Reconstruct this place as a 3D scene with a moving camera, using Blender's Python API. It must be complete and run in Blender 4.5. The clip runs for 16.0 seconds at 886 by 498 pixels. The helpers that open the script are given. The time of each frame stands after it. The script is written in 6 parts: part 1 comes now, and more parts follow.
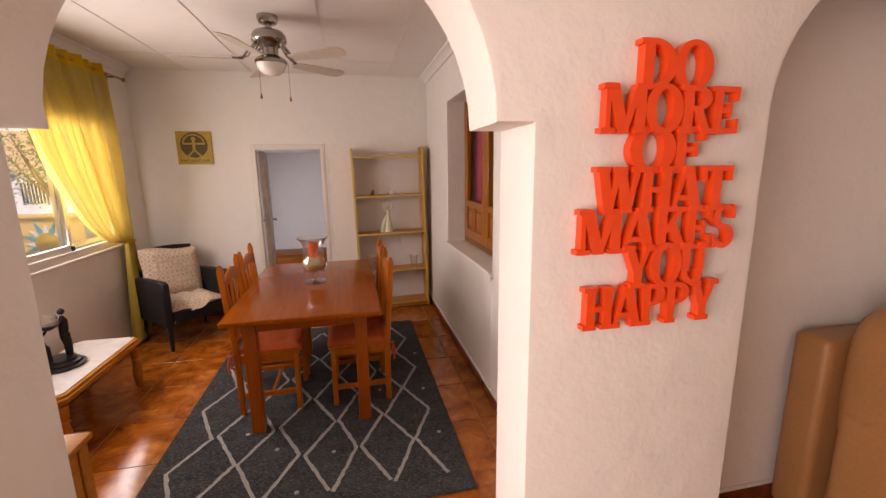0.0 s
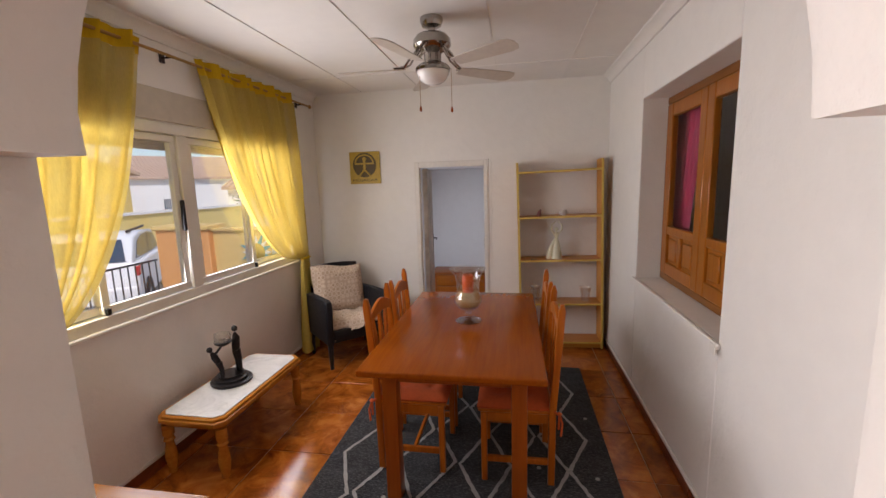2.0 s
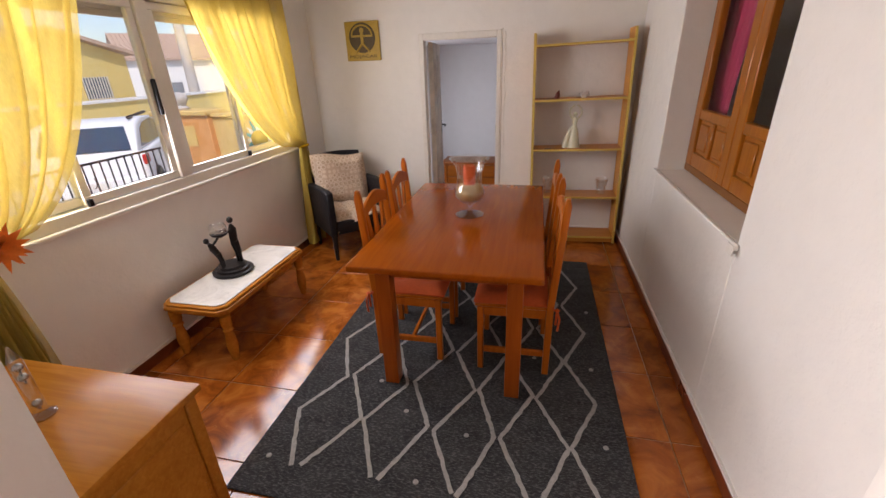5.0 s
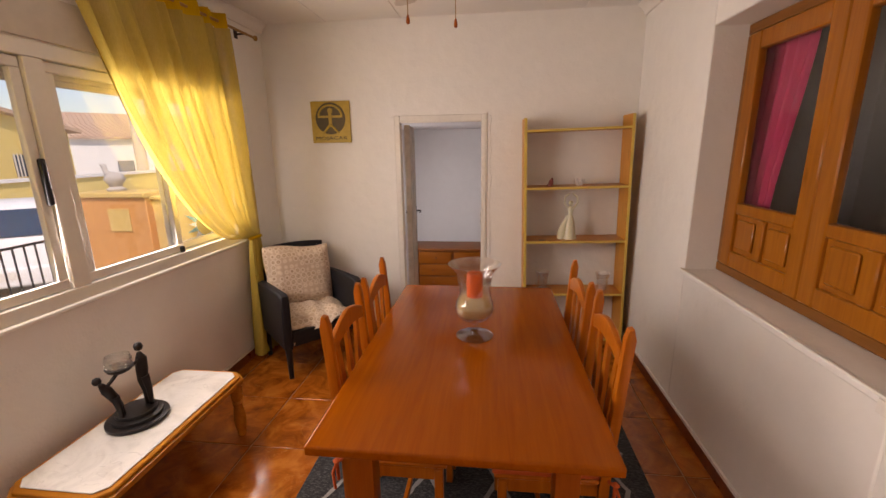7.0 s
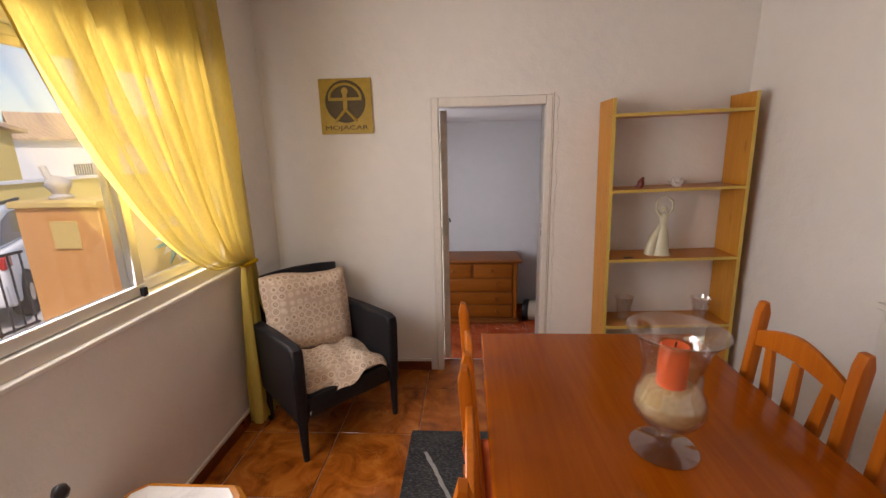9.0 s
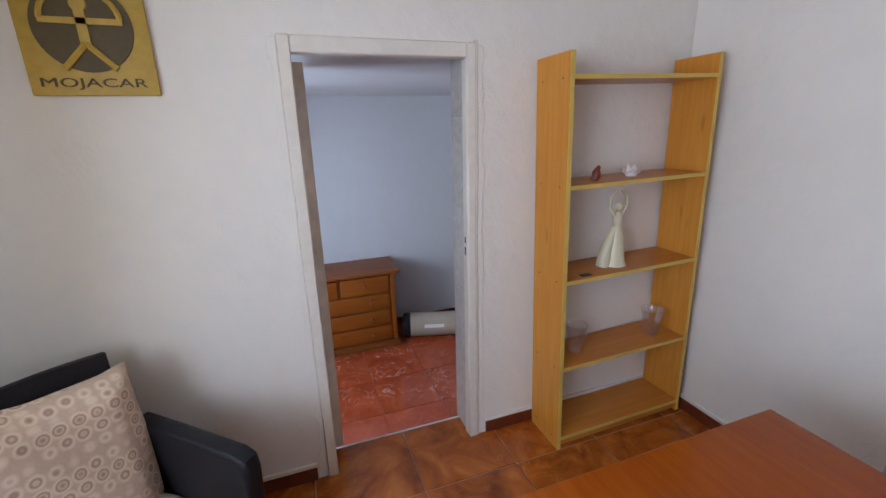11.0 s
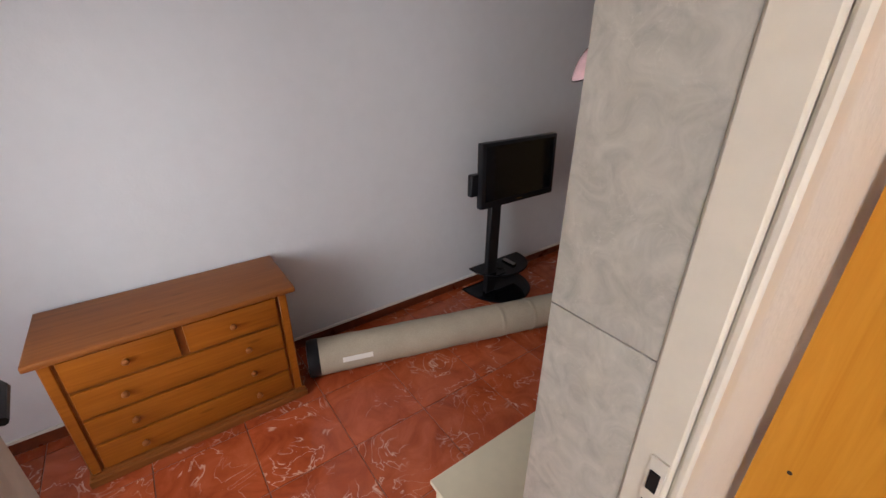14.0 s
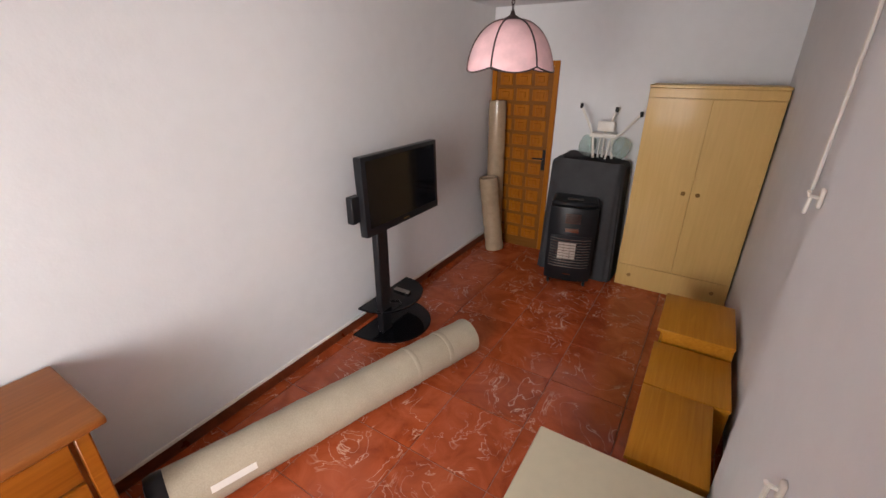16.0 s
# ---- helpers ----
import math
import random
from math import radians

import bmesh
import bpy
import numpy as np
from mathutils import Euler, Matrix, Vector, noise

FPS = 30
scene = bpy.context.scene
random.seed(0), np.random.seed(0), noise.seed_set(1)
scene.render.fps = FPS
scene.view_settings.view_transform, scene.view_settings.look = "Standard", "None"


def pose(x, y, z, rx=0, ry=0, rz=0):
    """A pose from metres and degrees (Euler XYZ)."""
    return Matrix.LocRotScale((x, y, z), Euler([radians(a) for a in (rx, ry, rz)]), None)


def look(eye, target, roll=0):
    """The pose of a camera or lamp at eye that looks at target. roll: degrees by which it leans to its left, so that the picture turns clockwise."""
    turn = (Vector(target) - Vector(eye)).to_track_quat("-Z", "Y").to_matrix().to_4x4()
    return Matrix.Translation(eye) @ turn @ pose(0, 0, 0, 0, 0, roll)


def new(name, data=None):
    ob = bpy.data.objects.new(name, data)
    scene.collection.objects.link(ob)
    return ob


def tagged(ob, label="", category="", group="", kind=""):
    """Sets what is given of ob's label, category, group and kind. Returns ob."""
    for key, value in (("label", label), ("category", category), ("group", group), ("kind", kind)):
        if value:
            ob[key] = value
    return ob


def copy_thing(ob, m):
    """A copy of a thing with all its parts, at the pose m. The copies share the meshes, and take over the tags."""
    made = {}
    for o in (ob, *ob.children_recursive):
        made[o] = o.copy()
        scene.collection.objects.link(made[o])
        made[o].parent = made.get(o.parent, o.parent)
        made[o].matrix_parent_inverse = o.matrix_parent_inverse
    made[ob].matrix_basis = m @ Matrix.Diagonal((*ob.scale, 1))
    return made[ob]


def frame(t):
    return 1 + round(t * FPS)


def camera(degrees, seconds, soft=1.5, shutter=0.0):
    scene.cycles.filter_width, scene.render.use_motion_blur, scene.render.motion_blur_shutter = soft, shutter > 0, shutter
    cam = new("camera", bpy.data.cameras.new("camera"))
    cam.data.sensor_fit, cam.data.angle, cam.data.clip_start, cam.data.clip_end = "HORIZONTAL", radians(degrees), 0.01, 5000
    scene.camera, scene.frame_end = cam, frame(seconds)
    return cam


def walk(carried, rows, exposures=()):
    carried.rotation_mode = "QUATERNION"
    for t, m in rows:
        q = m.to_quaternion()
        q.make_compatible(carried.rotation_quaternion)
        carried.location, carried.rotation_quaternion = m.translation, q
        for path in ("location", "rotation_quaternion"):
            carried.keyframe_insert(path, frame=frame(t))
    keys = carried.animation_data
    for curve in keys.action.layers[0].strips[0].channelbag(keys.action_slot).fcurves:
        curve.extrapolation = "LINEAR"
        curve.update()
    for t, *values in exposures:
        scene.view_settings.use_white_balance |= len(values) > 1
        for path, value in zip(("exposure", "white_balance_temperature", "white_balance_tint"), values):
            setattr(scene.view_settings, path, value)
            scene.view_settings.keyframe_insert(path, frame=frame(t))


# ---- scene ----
cam = camera(93.6, 16.0)
PATH = [
    (0, (0.04, -0.071, 1.694), (0.453, 1.848, 1.311), -0.7),
    (0.5, (0.018, 0.088, 1.681), (0.184, 2.039, 1.274), -0.8),
    (1, (0.005, 0.296, 1.691), (-0.004, 2.254, 1.283), -1.0),
    (1.5, (0.0, 0.455, 1.702), (-0.182, 2.41, 1.322), -1.5),
    (2, (0.031, 0.57, 1.735), (-0.311, 2.516, 1.427), -1.7),
    (2.5, (0.073, 0.677, 1.772), (-0.445, 2.594, 1.529), -1.4),
    (3, (0.115, 0.746, 1.776), (-0.582, 2.598, 1.487), -1.1),
    (3.5, (0.136, 0.78, 1.76), (-0.609, 2.581, 1.311), -1.6),
    (4, (0.13, 0.771, 1.738), (-0.564, 2.538, 1.109), -2.6),
    (4.5, (0.112, 0.757, 1.713), (-0.457, 2.514, 0.946), -3.0),
    (5, (0.11, 0.768, 1.693), (-0.301, 2.552, 0.887), -2.1),
    (7.5, (-0.32, 1.608, 1.694), (-0.549, 3.549, 1.268), -0.8),
    (8, (-0.435, 1.806, 1.686), (-0.741, 3.733, 1.249), -1.0),
    (8.5, (-0.591, 2.02, 1.687), (-0.88, 3.945, 1.226), -1.2),
    (9, (-0.819, 2.208, 1.65), (-0.937, 4.149, 1.183), -1.3),
    (9.5, (-0.937, 2.452, 1.626), (-0.831, 4.391, 1.147), -1.5),
    (12, (-1.058, 3.927, 1.628), (-0.206, 5.629, 1.011), -0.9),
    (12.5, (-0.979, 4.216, 1.629), (-0.068, 5.865, 0.956), -0.5),
    (13, (-0.925, 4.485, 1.61), (0.014, 6.08, 0.852), -0.3),
    (13.5, (-0.807, 4.742, 1.586), (0.164, 6.299, 0.788), -0.2),
    (14, (-0.691, 5.004, 1.566), (0.374, 6.456, 0.696), 0.6),
    (14.5, (-0.676, 5.271, 1.472), (0.558, 6.596, 0.622), 1.0),
    (15, (-0.591, 5.446, 1.448), (0.756, 6.659, 0.603), 0.6),
    (15.5, (-0.548, 5.508, 1.445), (0.899, 6.604, 0.606), 0.3),
    (16, (-0.453, 5.611, 1.43), (1.097, 6.584, 0.624), 0.1),
]
walk(cam, [(t, look(eye, aim, roll)) for t, eye, aim, roll in PATH],
     [(0, 0.06, 7000, 26), (1, -0.08, 6200, 18), (1.5, -0.15, 6100, 17), (2, -0.15, 6100, 17), (3.5, -0.02, 6300, 18), (5, 0.1, 6200, 18), (8, 0.0, 7600, 26), (9, -0.05, 6500, 19), (9.5, -0.1, 5400, 13),
      (12, 0.3, 5100, 11), (13, 0.28, 5200, 11), (14.5, 0.95, 6800, 16), (16, 1.5, 6800, 16)])

# ---- light ----
world = bpy.data.worlds.new("sky")
scene.world = world
world.use_nodes = True
wn = world.node_tree.nodes
sky = wn.new("ShaderNodeTexSky")
sky.sky_type, sky.sun_disc = "NISHITA", False
sky.sun_elevation, sky.sun_rotation = radians(52), radians(145)
wn["Background"].inputs["Strength"].default_value = 0.15
world.node_tree.links.new(sky.outputs[0], wn["Background"].inputs["Color"])


def sun_lamp():
    d = bpy.data.lights.new("sun", "SUN")
    d.energy, d.angle, d.color = 3.6, radians(0.5), (1, 0.95, 0.87)
    ob = new("sun", d)
    e, r = radians(52), radians(145)
    ob.matrix_world = look((math.sin(r) * math.cos(e) * 20, math.cos(r) * math.cos(e) * 20, math.sin(e) * 20), (0, 0, 0))


def window_light(eye, aim, w, h, watts, color, spread=180):
    d = bpy.data.lights.new("window_light", "AREA")
    d.shape, d.size, d.size_y, d.energy, d.color = "RECTANGLE", w, h, watts, color
    d.spread = radians(spread)
    ob = new("window_light", d)
    ob.matrix_world = look(eye, aim)
    return ob


sun_lamp()
# daylight lamps added in the window openings; the living room one is assumed, unseen
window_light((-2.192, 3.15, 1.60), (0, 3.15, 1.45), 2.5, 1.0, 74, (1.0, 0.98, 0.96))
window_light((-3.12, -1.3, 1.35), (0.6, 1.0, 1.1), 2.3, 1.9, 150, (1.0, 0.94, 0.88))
window_light((-2.42, 6.1, 1.0), (2.4, 6.0, 0.5), 1.25, 1.35, 27, (0.95, 0.97, 0.97), 122)


# ---- materials ----
def node_mat(name):
    m = bpy.data.materials.new(name)
    m.use_nodes = True
    nt = m.node_tree
    return m, nt, nt.nodes["Principled BSDF"]


def coords(nt, scale=(1, 1, 1)):
    tc, mp = nt.nodes.new("ShaderNodeTexCoord"), nt.nodes.new("ShaderNodeMapping")
    mp.inputs["Scale"].default_value = scale
    nt.links.new(tc.outputs["Object"], mp.inputs["Vector"])
    return mp.outputs["Vector"]


def noise_tex(nt, vec, scale, detail=4, rough=0.55, distort=0.0):
    n = nt.nodes.new("ShaderNodeTexNoise")
    n.inputs["Scale"].default_value, n.inputs["Detail"].default_value = scale, detail
    n.inputs["Roughness"].default_value, n.inputs["Distortion"].default_value = rough, distort
    nt.links.new(vec, n.inputs["Vector"])
    return n.outputs["Fac"]


def ramp(nt, fac, stops):
    r = nt.nodes.new("ShaderNodeValToRGB")
    el = r.color_ramp.elements
    while len(el) < len(stops):
        el.new(0.5)
    for e, (p, c) in zip(el, stops):
        e.position, e.color = p, (*c, 1)
    nt.links.new(fac, r.inputs["Fac"])
    return r.outputs["Color"]


def mixed(nt, fac, a, b, mode="MIX"):
    m = nt.nodes.new("ShaderNodeMix")
    m.data_type, m.blend_type = "RGBA", mode
    for s, v in ((m.inputs["Factor"], fac), (m.inputs["A"], a), (m.inputs["B"], b)):
        if isinstance(v, (int, float)):
            s.default_value = v
        elif isinstance(v, tuple):
            s.default_value = (*v, 1)
        else:
            nt.links.new(v, s)
    return m.outputs["Result"]


def bumped(nt, bsdf, height, strength, dist=0.01):
    b = nt.nodes.new("ShaderNodeBump")
    b.inputs["Strength"].default_value, b.inputs["Distance"].default_value = strength, dist
    nt.links.new(height, b.inputs["Height"])
    nt.links.new(b.outputs["Normal"], bsdf.inputs["Normal"])


def scaled(c, k):
    return tuple(min(1, v * k) for v in c)


def plain(name, c, rough=0.5, metal=0.0, var=0.15, grain=30, bump=0.1):
    m, nt, b = node_mat(name)
    v = coords(nt)
    big, fine = noise_tex(nt, v, 2.5), noise_tex(nt, v, grain)
    col = ramp(nt, big, [(0.3, scaled(c, 1 - var)), (0.7, scaled(c, 1 + var * 0.6))])
    col = mixed(nt, 0.35, col, ramp(nt, fine, [(0.35, scaled(c, 1 - var)), (0.65, scaled(c, 1 + var))]))
    nt.links.new(col, b.inputs["Base Color"])
    b.inputs["Roughness"].default_value, b.inputs["Metallic"].default_value = rough, metal
    if max(c) < 0.06:
        b.inputs["Specular IOR Level"].default_value = 0.25
    if bump:
        bumped(nt, b, fine, bump, 0.004)
    return m


def plaster(name, c, bump=0.85):
    m, nt, b = node_mat(name)
    v = coords(nt)
    big, mid, fine = noise_tex(nt, v, 1.1, 3), noise_tex(nt, v, 9, 4), noise_tex(nt, v, 70, 3)
    col = ramp(nt, big, [(0.3, scaled(c, 0.95)), (0.7, c)])
    col = mixed(nt, 0.3, col, ramp(nt, mid, [(0.35, scaled(c, 0.93)), (0.6, c)]))
    nt.links.new(col, b.inputs["Base Color"])
    b.inputs["Roughness"].default_value = 0.75
    add = nt.nodes.new("ShaderNodeMath")
    add.operation = "MULTIPLY_ADD"
    add.inputs[1].default_value = 0.18
    nt.links.new(fine, add.inputs[0])
    nt.links.new(mid, add.inputs[2])
    bumped(nt, b, add.outputs[0], bump, 0.012)
    return m


def wood(name, dark, light, axis="y", rough=0.35, coat=0.0, knots=True):
    """Boards with long grain along one axis."""
    m, nt, b = node_mat(name)
    s = {"x": (1.2, 22, 22), "y": (22, 1.2, 22), "z": (22, 22, 1.2)}[axis]
    grain = noise_tex(nt, coords(nt, s), 2.2, 6, 0.6, 0.6)
    v2 = coords(nt, {"x": (1, 4, 4), "y": (4, 1, 4), "z": (4, 4, 1)}[axis])
    big = noise_tex(nt, v2, 1.6, 2, 0.5, 0.4)
    col = ramp(nt, grain, [(0.3, dark), (0.52, tuple((a + c) / 2 for a, c in zip(dark, light))), (0.72, light)])
    col = mixed(nt, 0.3, col, ramp(nt, big, [(0.3, dark), (0.7, light)]))
    if knots:
        vo = nt.nodes.new("ShaderNodeTexVoronoi")
        vo.inputs["Scale"].default_value = 2.3
        nt.links.new(v2, vo.inputs["Vector"])
        col = mixed(nt, ramp(nt, vo.outputs["Distance"], [(0.05, (0.55, 0.55, 0.55)), (0.12, (0, 0, 0))]), col, scaled(dark, 0.62))
    nt.links.new(col, b.inputs["Base Color"])
    b.inputs["Roughness"].default_value = rough
    b.inputs["Coat Weight"].default_value = coat
    b.inputs["Coat Roughness"].default_value = 0.12
    b.inputs["Specular IOR Level"].default_value = 0.14
    bumped(nt, b, grain, 0.12, 0.003)
    return m


def marble_tile(name, base, mid, light, vein, rough, vein_amount, scale=6.0, vein_w=0.015):
    """Glazed tiles with clouded colour and pale veins; each tile is a little different."""
    m, nt, b = node_mat(name)
    tc, info = nt.nodes.new("ShaderNodeTexCoord"), nt.nodes.new("ShaderNodeObjectInfo")
    off = nt.nodes.new("ShaderNodeVectorMath")
    off.operation = "MULTIPLY_ADD"
    nt.links.new(info.outputs["Random"], off.inputs[0])
    off.inputs[1].default_value = (37, 19, 11)
    nt.links.new(tc.outputs["Object"], off.inputs[2])
    v = off.outputs[0]
    cloud = noise_tex(nt, v, scale, 6, 0.62, 1.2)
    col = ramp(nt, cloud, [(0.28, base), (0.5, mid), (0.72, light)])
    wv = noise_tex(nt, v, scale * 0.9, 3, 0.5, 2.2)
    line = ramp(nt, wv, [(0.5 - vein_w, (0, 0, 0)), (0.5, (1, 1, 1)), (0.5 + vein_w * 0.5, (0, 0, 0))])
    patch = ramp(nt, noise_tex(nt, v, scale * 0.8, 2), [(0.45, (0, 0, 0)), (0.6, (vein_amount,) * 3)])
    col = mixed(nt, mixed(nt, 1.0, line, patch, "MULTIPLY"), col, vein)
    col = mixed(nt, 1.0, col, ramp(nt, info.outputs["Random"], [(0, (0.86,) * 3), (1, (1, 1, 1))]), "MULTIPLY")
    nt.links.new(col, b.inputs["Base Color"])
    rr = nt.nodes.new("ShaderNodeMapRange")
    rr.inputs["To Min"].default_value, rr.inputs["To Max"].default_value = rough, rough + 0.07
    nt.links.new(noise_tex(nt, v, 5, 4), rr.inputs["Value"])
    nt.links.new(rr.outputs[0], b.inputs["Roughness"])
    bumped(nt, b, noise_tex(nt, v, 14, 2), 0.04, 0.003)
    return m


def thin_glass(name, gloss, edge=0.0, tint=(1, 1, 1), veil=0.0):
    """Clear thin glass: light goes straight through, with a sheen that grows towards the edges."""
    m, nt, b = node_mat(name)
    tr, gl, mx = (nt.nodes.new(k) for k in ("ShaderNodeBsdfTransparent", "ShaderNodeBsdfGlossy", "ShaderNodeMixShader"))
    tr.inputs["Color"].default_value = (*tint, 1)
    gl.inputs["Roughness"].default_value = 0.04
    lw, mr = nt.nodes.new("ShaderNodeLayerWeight"), nt.nodes.new("ShaderNodeMapRange")
    lw.inputs["Blend"].default_value = 0.3
    mr.inputs["To Min"].default_value, mr.inputs["To Max"].default_value = gloss, gloss + edge
    nt.links.new(lw.outputs["Facing"], mr.inputs["Value"])
    nt.links.new(mr.outputs[0], mx.inputs[0])
    nt.links.new(tr.outputs[0], mx.inputs[1])
    nt.links.new(gl.outputs[0], mx.inputs[2])
    # diffuse white mixed in: painted haze on panes, brightening on clear glass
    df, mv = nt.nodes.new("ShaderNodeBsdfDiffuse"), nt.nodes.new("ShaderNodeMixShader")
    mv.inputs[0].default_value = veil
    nt.links.new(mx.outputs[0], mv.inputs[1])
    nt.links.new(df.outputs[0], mv.inputs[2])
    nt.links.new(mv.outputs[0], nt.nodes["Material Output"].inputs["Surface"])
    return m


def voile_mat(name, c, sheer=0.12):
    """Thin curtain cloth: part of the light goes through."""
    m, nt, b = node_mat(name)
    df, tl, tp = (nt.nodes.new(k) for k in ("ShaderNodeBsdfDiffuse", "ShaderNodeBsdfTranslucent", "ShaderNodeBsdfTransparent"))
    m1, m2 = nt.nodes.new("ShaderNodeMixShader"), nt.nodes.new("ShaderNodeMixShader")
    v = coords(nt, (60, 60, 8))
    col = ramp(nt, noise_tex(nt, v, 3, 3), [(0.3, scaled(c, 0.88)), (0.7, c)])
    for s in (df, tl):
        nt.links.new(col, s.inputs["Color"])
    m1.inputs[0].default_value, m2.inputs[0].default_value = 0.13, sheer
    nt.links.new(df.outputs[0], m1.inputs[1])
    nt.links.new(tl.outputs[0], m1.inputs[2])
    nt.links.new(m1.outputs[0], m2.inputs[1])
    nt.links.new(tp.outputs[0], m2.inputs[2])
    nt.links.new(m2.outputs[0], nt.nodes["Material Output"].inputs["Surface"])
    return m


def rug_mat(name):
    m, nt, b = node_mat(name)
    v = coords(nt)
    fine = noise_tex(nt, coords(nt, (22, 60, 22)), 2.5, 5, 0.75)
    big = noise_tex(nt, coords(nt, (3, 7, 3)), 1.5, 4, 0.6)
    col = ramp(nt, fine, [(0.3, (0.018, 0.018, 0.019)), (0.5, (0.055, 0.055, 0.056)), (0.68, (0.27, 0.265, 0.26))])
    col = mixed(nt, 0.5, col, ramp(nt, big, [(0.3, (0.016, 0.017, 0.019)), (0.7, (0.062, 0.063, 0.066))]))
    nt.links.new(col, b.inputs["Base Color"])
    b.inputs["Roughness"].default_value = 0.95
    b.inputs["Specular IOR Level"].default_value = 0.1
    bumped(nt, b, noise_tex(nt, v, 220, 3), 0.8, 0.008)
    return m


def printed_cloth(name):
    """Cream cloth with a small brownish medallion print."""
    m, nt, b = node_mat(name)
    v = coords(nt, (1, 1, 1))
    vo = nt.nodes.new("ShaderNodeTexVoronoi")
    vo.inputs["Scale"].default_value, vo.inputs["Randomness"].default_value = 22, 0.12
    nt.links.new(v, vo.inputs["Vector"])
    col = ramp(nt, vo.outputs["Distance"], [(0.0, (0.30, 0.19, 0.12)), (0.22, (0.62, 0.49, 0.36)), (0.3, (0.36, 0.24, 0.16)), (0.42, (0.72, 0.60, 0.46)), (0.6, (0.55, 0.42, 0.31))])
    nt.links.new(col, b.inputs["Base Color"])
    b.inputs["Roughness"].default_value = 0.9
    bumped(nt, b, noise_tex(nt, v, 25, 3), 0.5, 0.01)
    return m


WHITE = plaster("white_plaster", (0.80, 0.77, 0.715), 0.6)
WHITE_SMOOTH = plaster("smooth_white_plaster", (0.78, 0.745, 0.69), 0.12)
BLUEWHITE = plaster("cool_white_plaster", (0.75, 0.755, 0.77), 0.22)
WORN_DOOR = plain("worn_cream_door_paint", (0.74, 0.68, 0.58), 0.4, 0, 0.35, 7, 0.2)
PAINT = plain("white_gloss_paint", (0.74, 0.70, 0.63), 0.35, 0, 0.08, 25, 0.15)
ALU = plain("white_lacquered_aluminium", (0.72, 0.69, 0.62), 0.3, 0, 0.04, 40, 0.02)
SHUTTER = plain("ivory_plastic", (0.55, 0.49, 0.40), 0.45, 0, 0.08, 20, 0.05)
BLACK = plain("black_plastic", (0.012, 0.012, 0.014), 0.3, 0, 0.2, 40, 0.02)
SCREEN = plain("black_screen_glass", (0.006, 0.006, 0.008), 0.08, 0, 0.1, 10, 0)
WICKER = plain("black_woven_resin", (0.014, 0.014, 0.017), 0.45, 0, 0.4, 120, 0.7)
BRONZE = plain("dark_bronze", (0.025, 0.022, 0.022), 0.35, 0.3, 0.3, 40, 0.2)
CHROME = plain("pewter_metal", (0.36, 0.33, 0.30), 0.14, 1.0, 0.08, 30, 0.02)
BLADE = plain("pale_washed_wood", (0.52, 0.46, 0.38), 0.35, 0, 0.12, 30, 0.02)
OPAL = plain("opal_glass", (0.85, 0.82, 0.76), 0.15, 0, 0.03, 10, 0)
TABLE_TOP = wood("varnished_reddish_pine", (0.27, 0.055, 0.002), (0.38, 0.093, 0.003), "y", 0.16, 0.06, False)
TABLE_LEG = wood("reddish_pine", (0.27, 0.055, 0.005), (0.42, 0.105, 0.010), "z", 0.3, 0.2)
CHAIR_WOOD = wood("honey_pine", (0.36, 0.085, 0.005), (0.54, 0.155, 0.011), "z", 0.3, 0.2, False)
PINE = wood("light_pine_veneer", (0.50, 0.20, 0.018), (0.66, 0.31, 0.042), "z", 0.4, 0.15)
PINE_SHELF = wood("light_pine_shelf_veneer", (0.42, 0.15, 0.018), (0.56, 0.235, 0.038), "x", 0.35, 0.2)
PINE_EDGE = plain("yellow_edge_strip", (0.60, 0.42, 0.08), 0.4, 0, 0.1, 40, 0)
HONEY = wood("honey_stained_pine", (0.36, 0.125, 0.012), (0.54, 0.22, 0.026), "x", 0.25, 0.08)
DRESSER = wood("orange_pine", (0.23, 0.062, 0.006), (0.36, 0.114, 0.012), "x", 0.3, 0.3)
DRESSER_TOP_GAP_SHADE = wood("brown_pine_top_gap_shade", (0.20, 0.062, 0.014), (0.31, 0.105, 0.026), "x", 0.4, 0.1)
WINDOW_WOOD = wood("carved_window_pine", (0.25, 0.074, 0.005), (0.40, 0.138, 0.011), "z", 0.3, 0.3)
WINDOW_DARK_GROOVE_SHADE = wood("dark_window_rail_groove_shade", (0.16, 0.06, 0.012), (0.26, 0.10, 0.02), "y", 0.35, 0.2)
CARVED = wood("carved_door_pine", (0.28, 0.082, 0.005), (0.45, 0.155, 0.010), "z", 0.35, 0.2)
WARDROBE = wood("pale_oak_laminate", (0.60, 0.385, 0.13), (0.68, 0.455, 0.17), "z", 0.4, 0.1, False)
OAK = wood("yellow_oak", (0.45, 0.165, 0.012), (0.60, 0.26, 0.028), "x", 0.35, 0.2, False)
IVORY = plain("ivory_lacquer", (0.62, 0.55, 0.40), 0.4, 0, 0.05, 20, 0.02)
BASEBOARD = marble_tile("red_brown_skirting_glaze", (0.10, 0.020, 0.008), (0.16, 0.035, 0.012), (0.24, 0.06, 0.02), (0.4, 0.2, 0.1), 0.25, 0.2)
GROUT = plain("ochre_grout", (0.50, 0.30, 0.16), 0.85, 0, 0.2, 60, 0.2)
GROUT_RED = plain("rosy_grout", (0.36, 0.17, 0.12), 0.85, 0, 0.2, 60, 0.2)
FLOOR_TILE = marble_tile("amber_marbled_tile", (0.15, 0.034, 0.004), (0.37, 0.098, 0.010), (0.58, 0.20, 0.028), (0.60, 0.27, 0.06), 0.09, 0.4, 5.0)
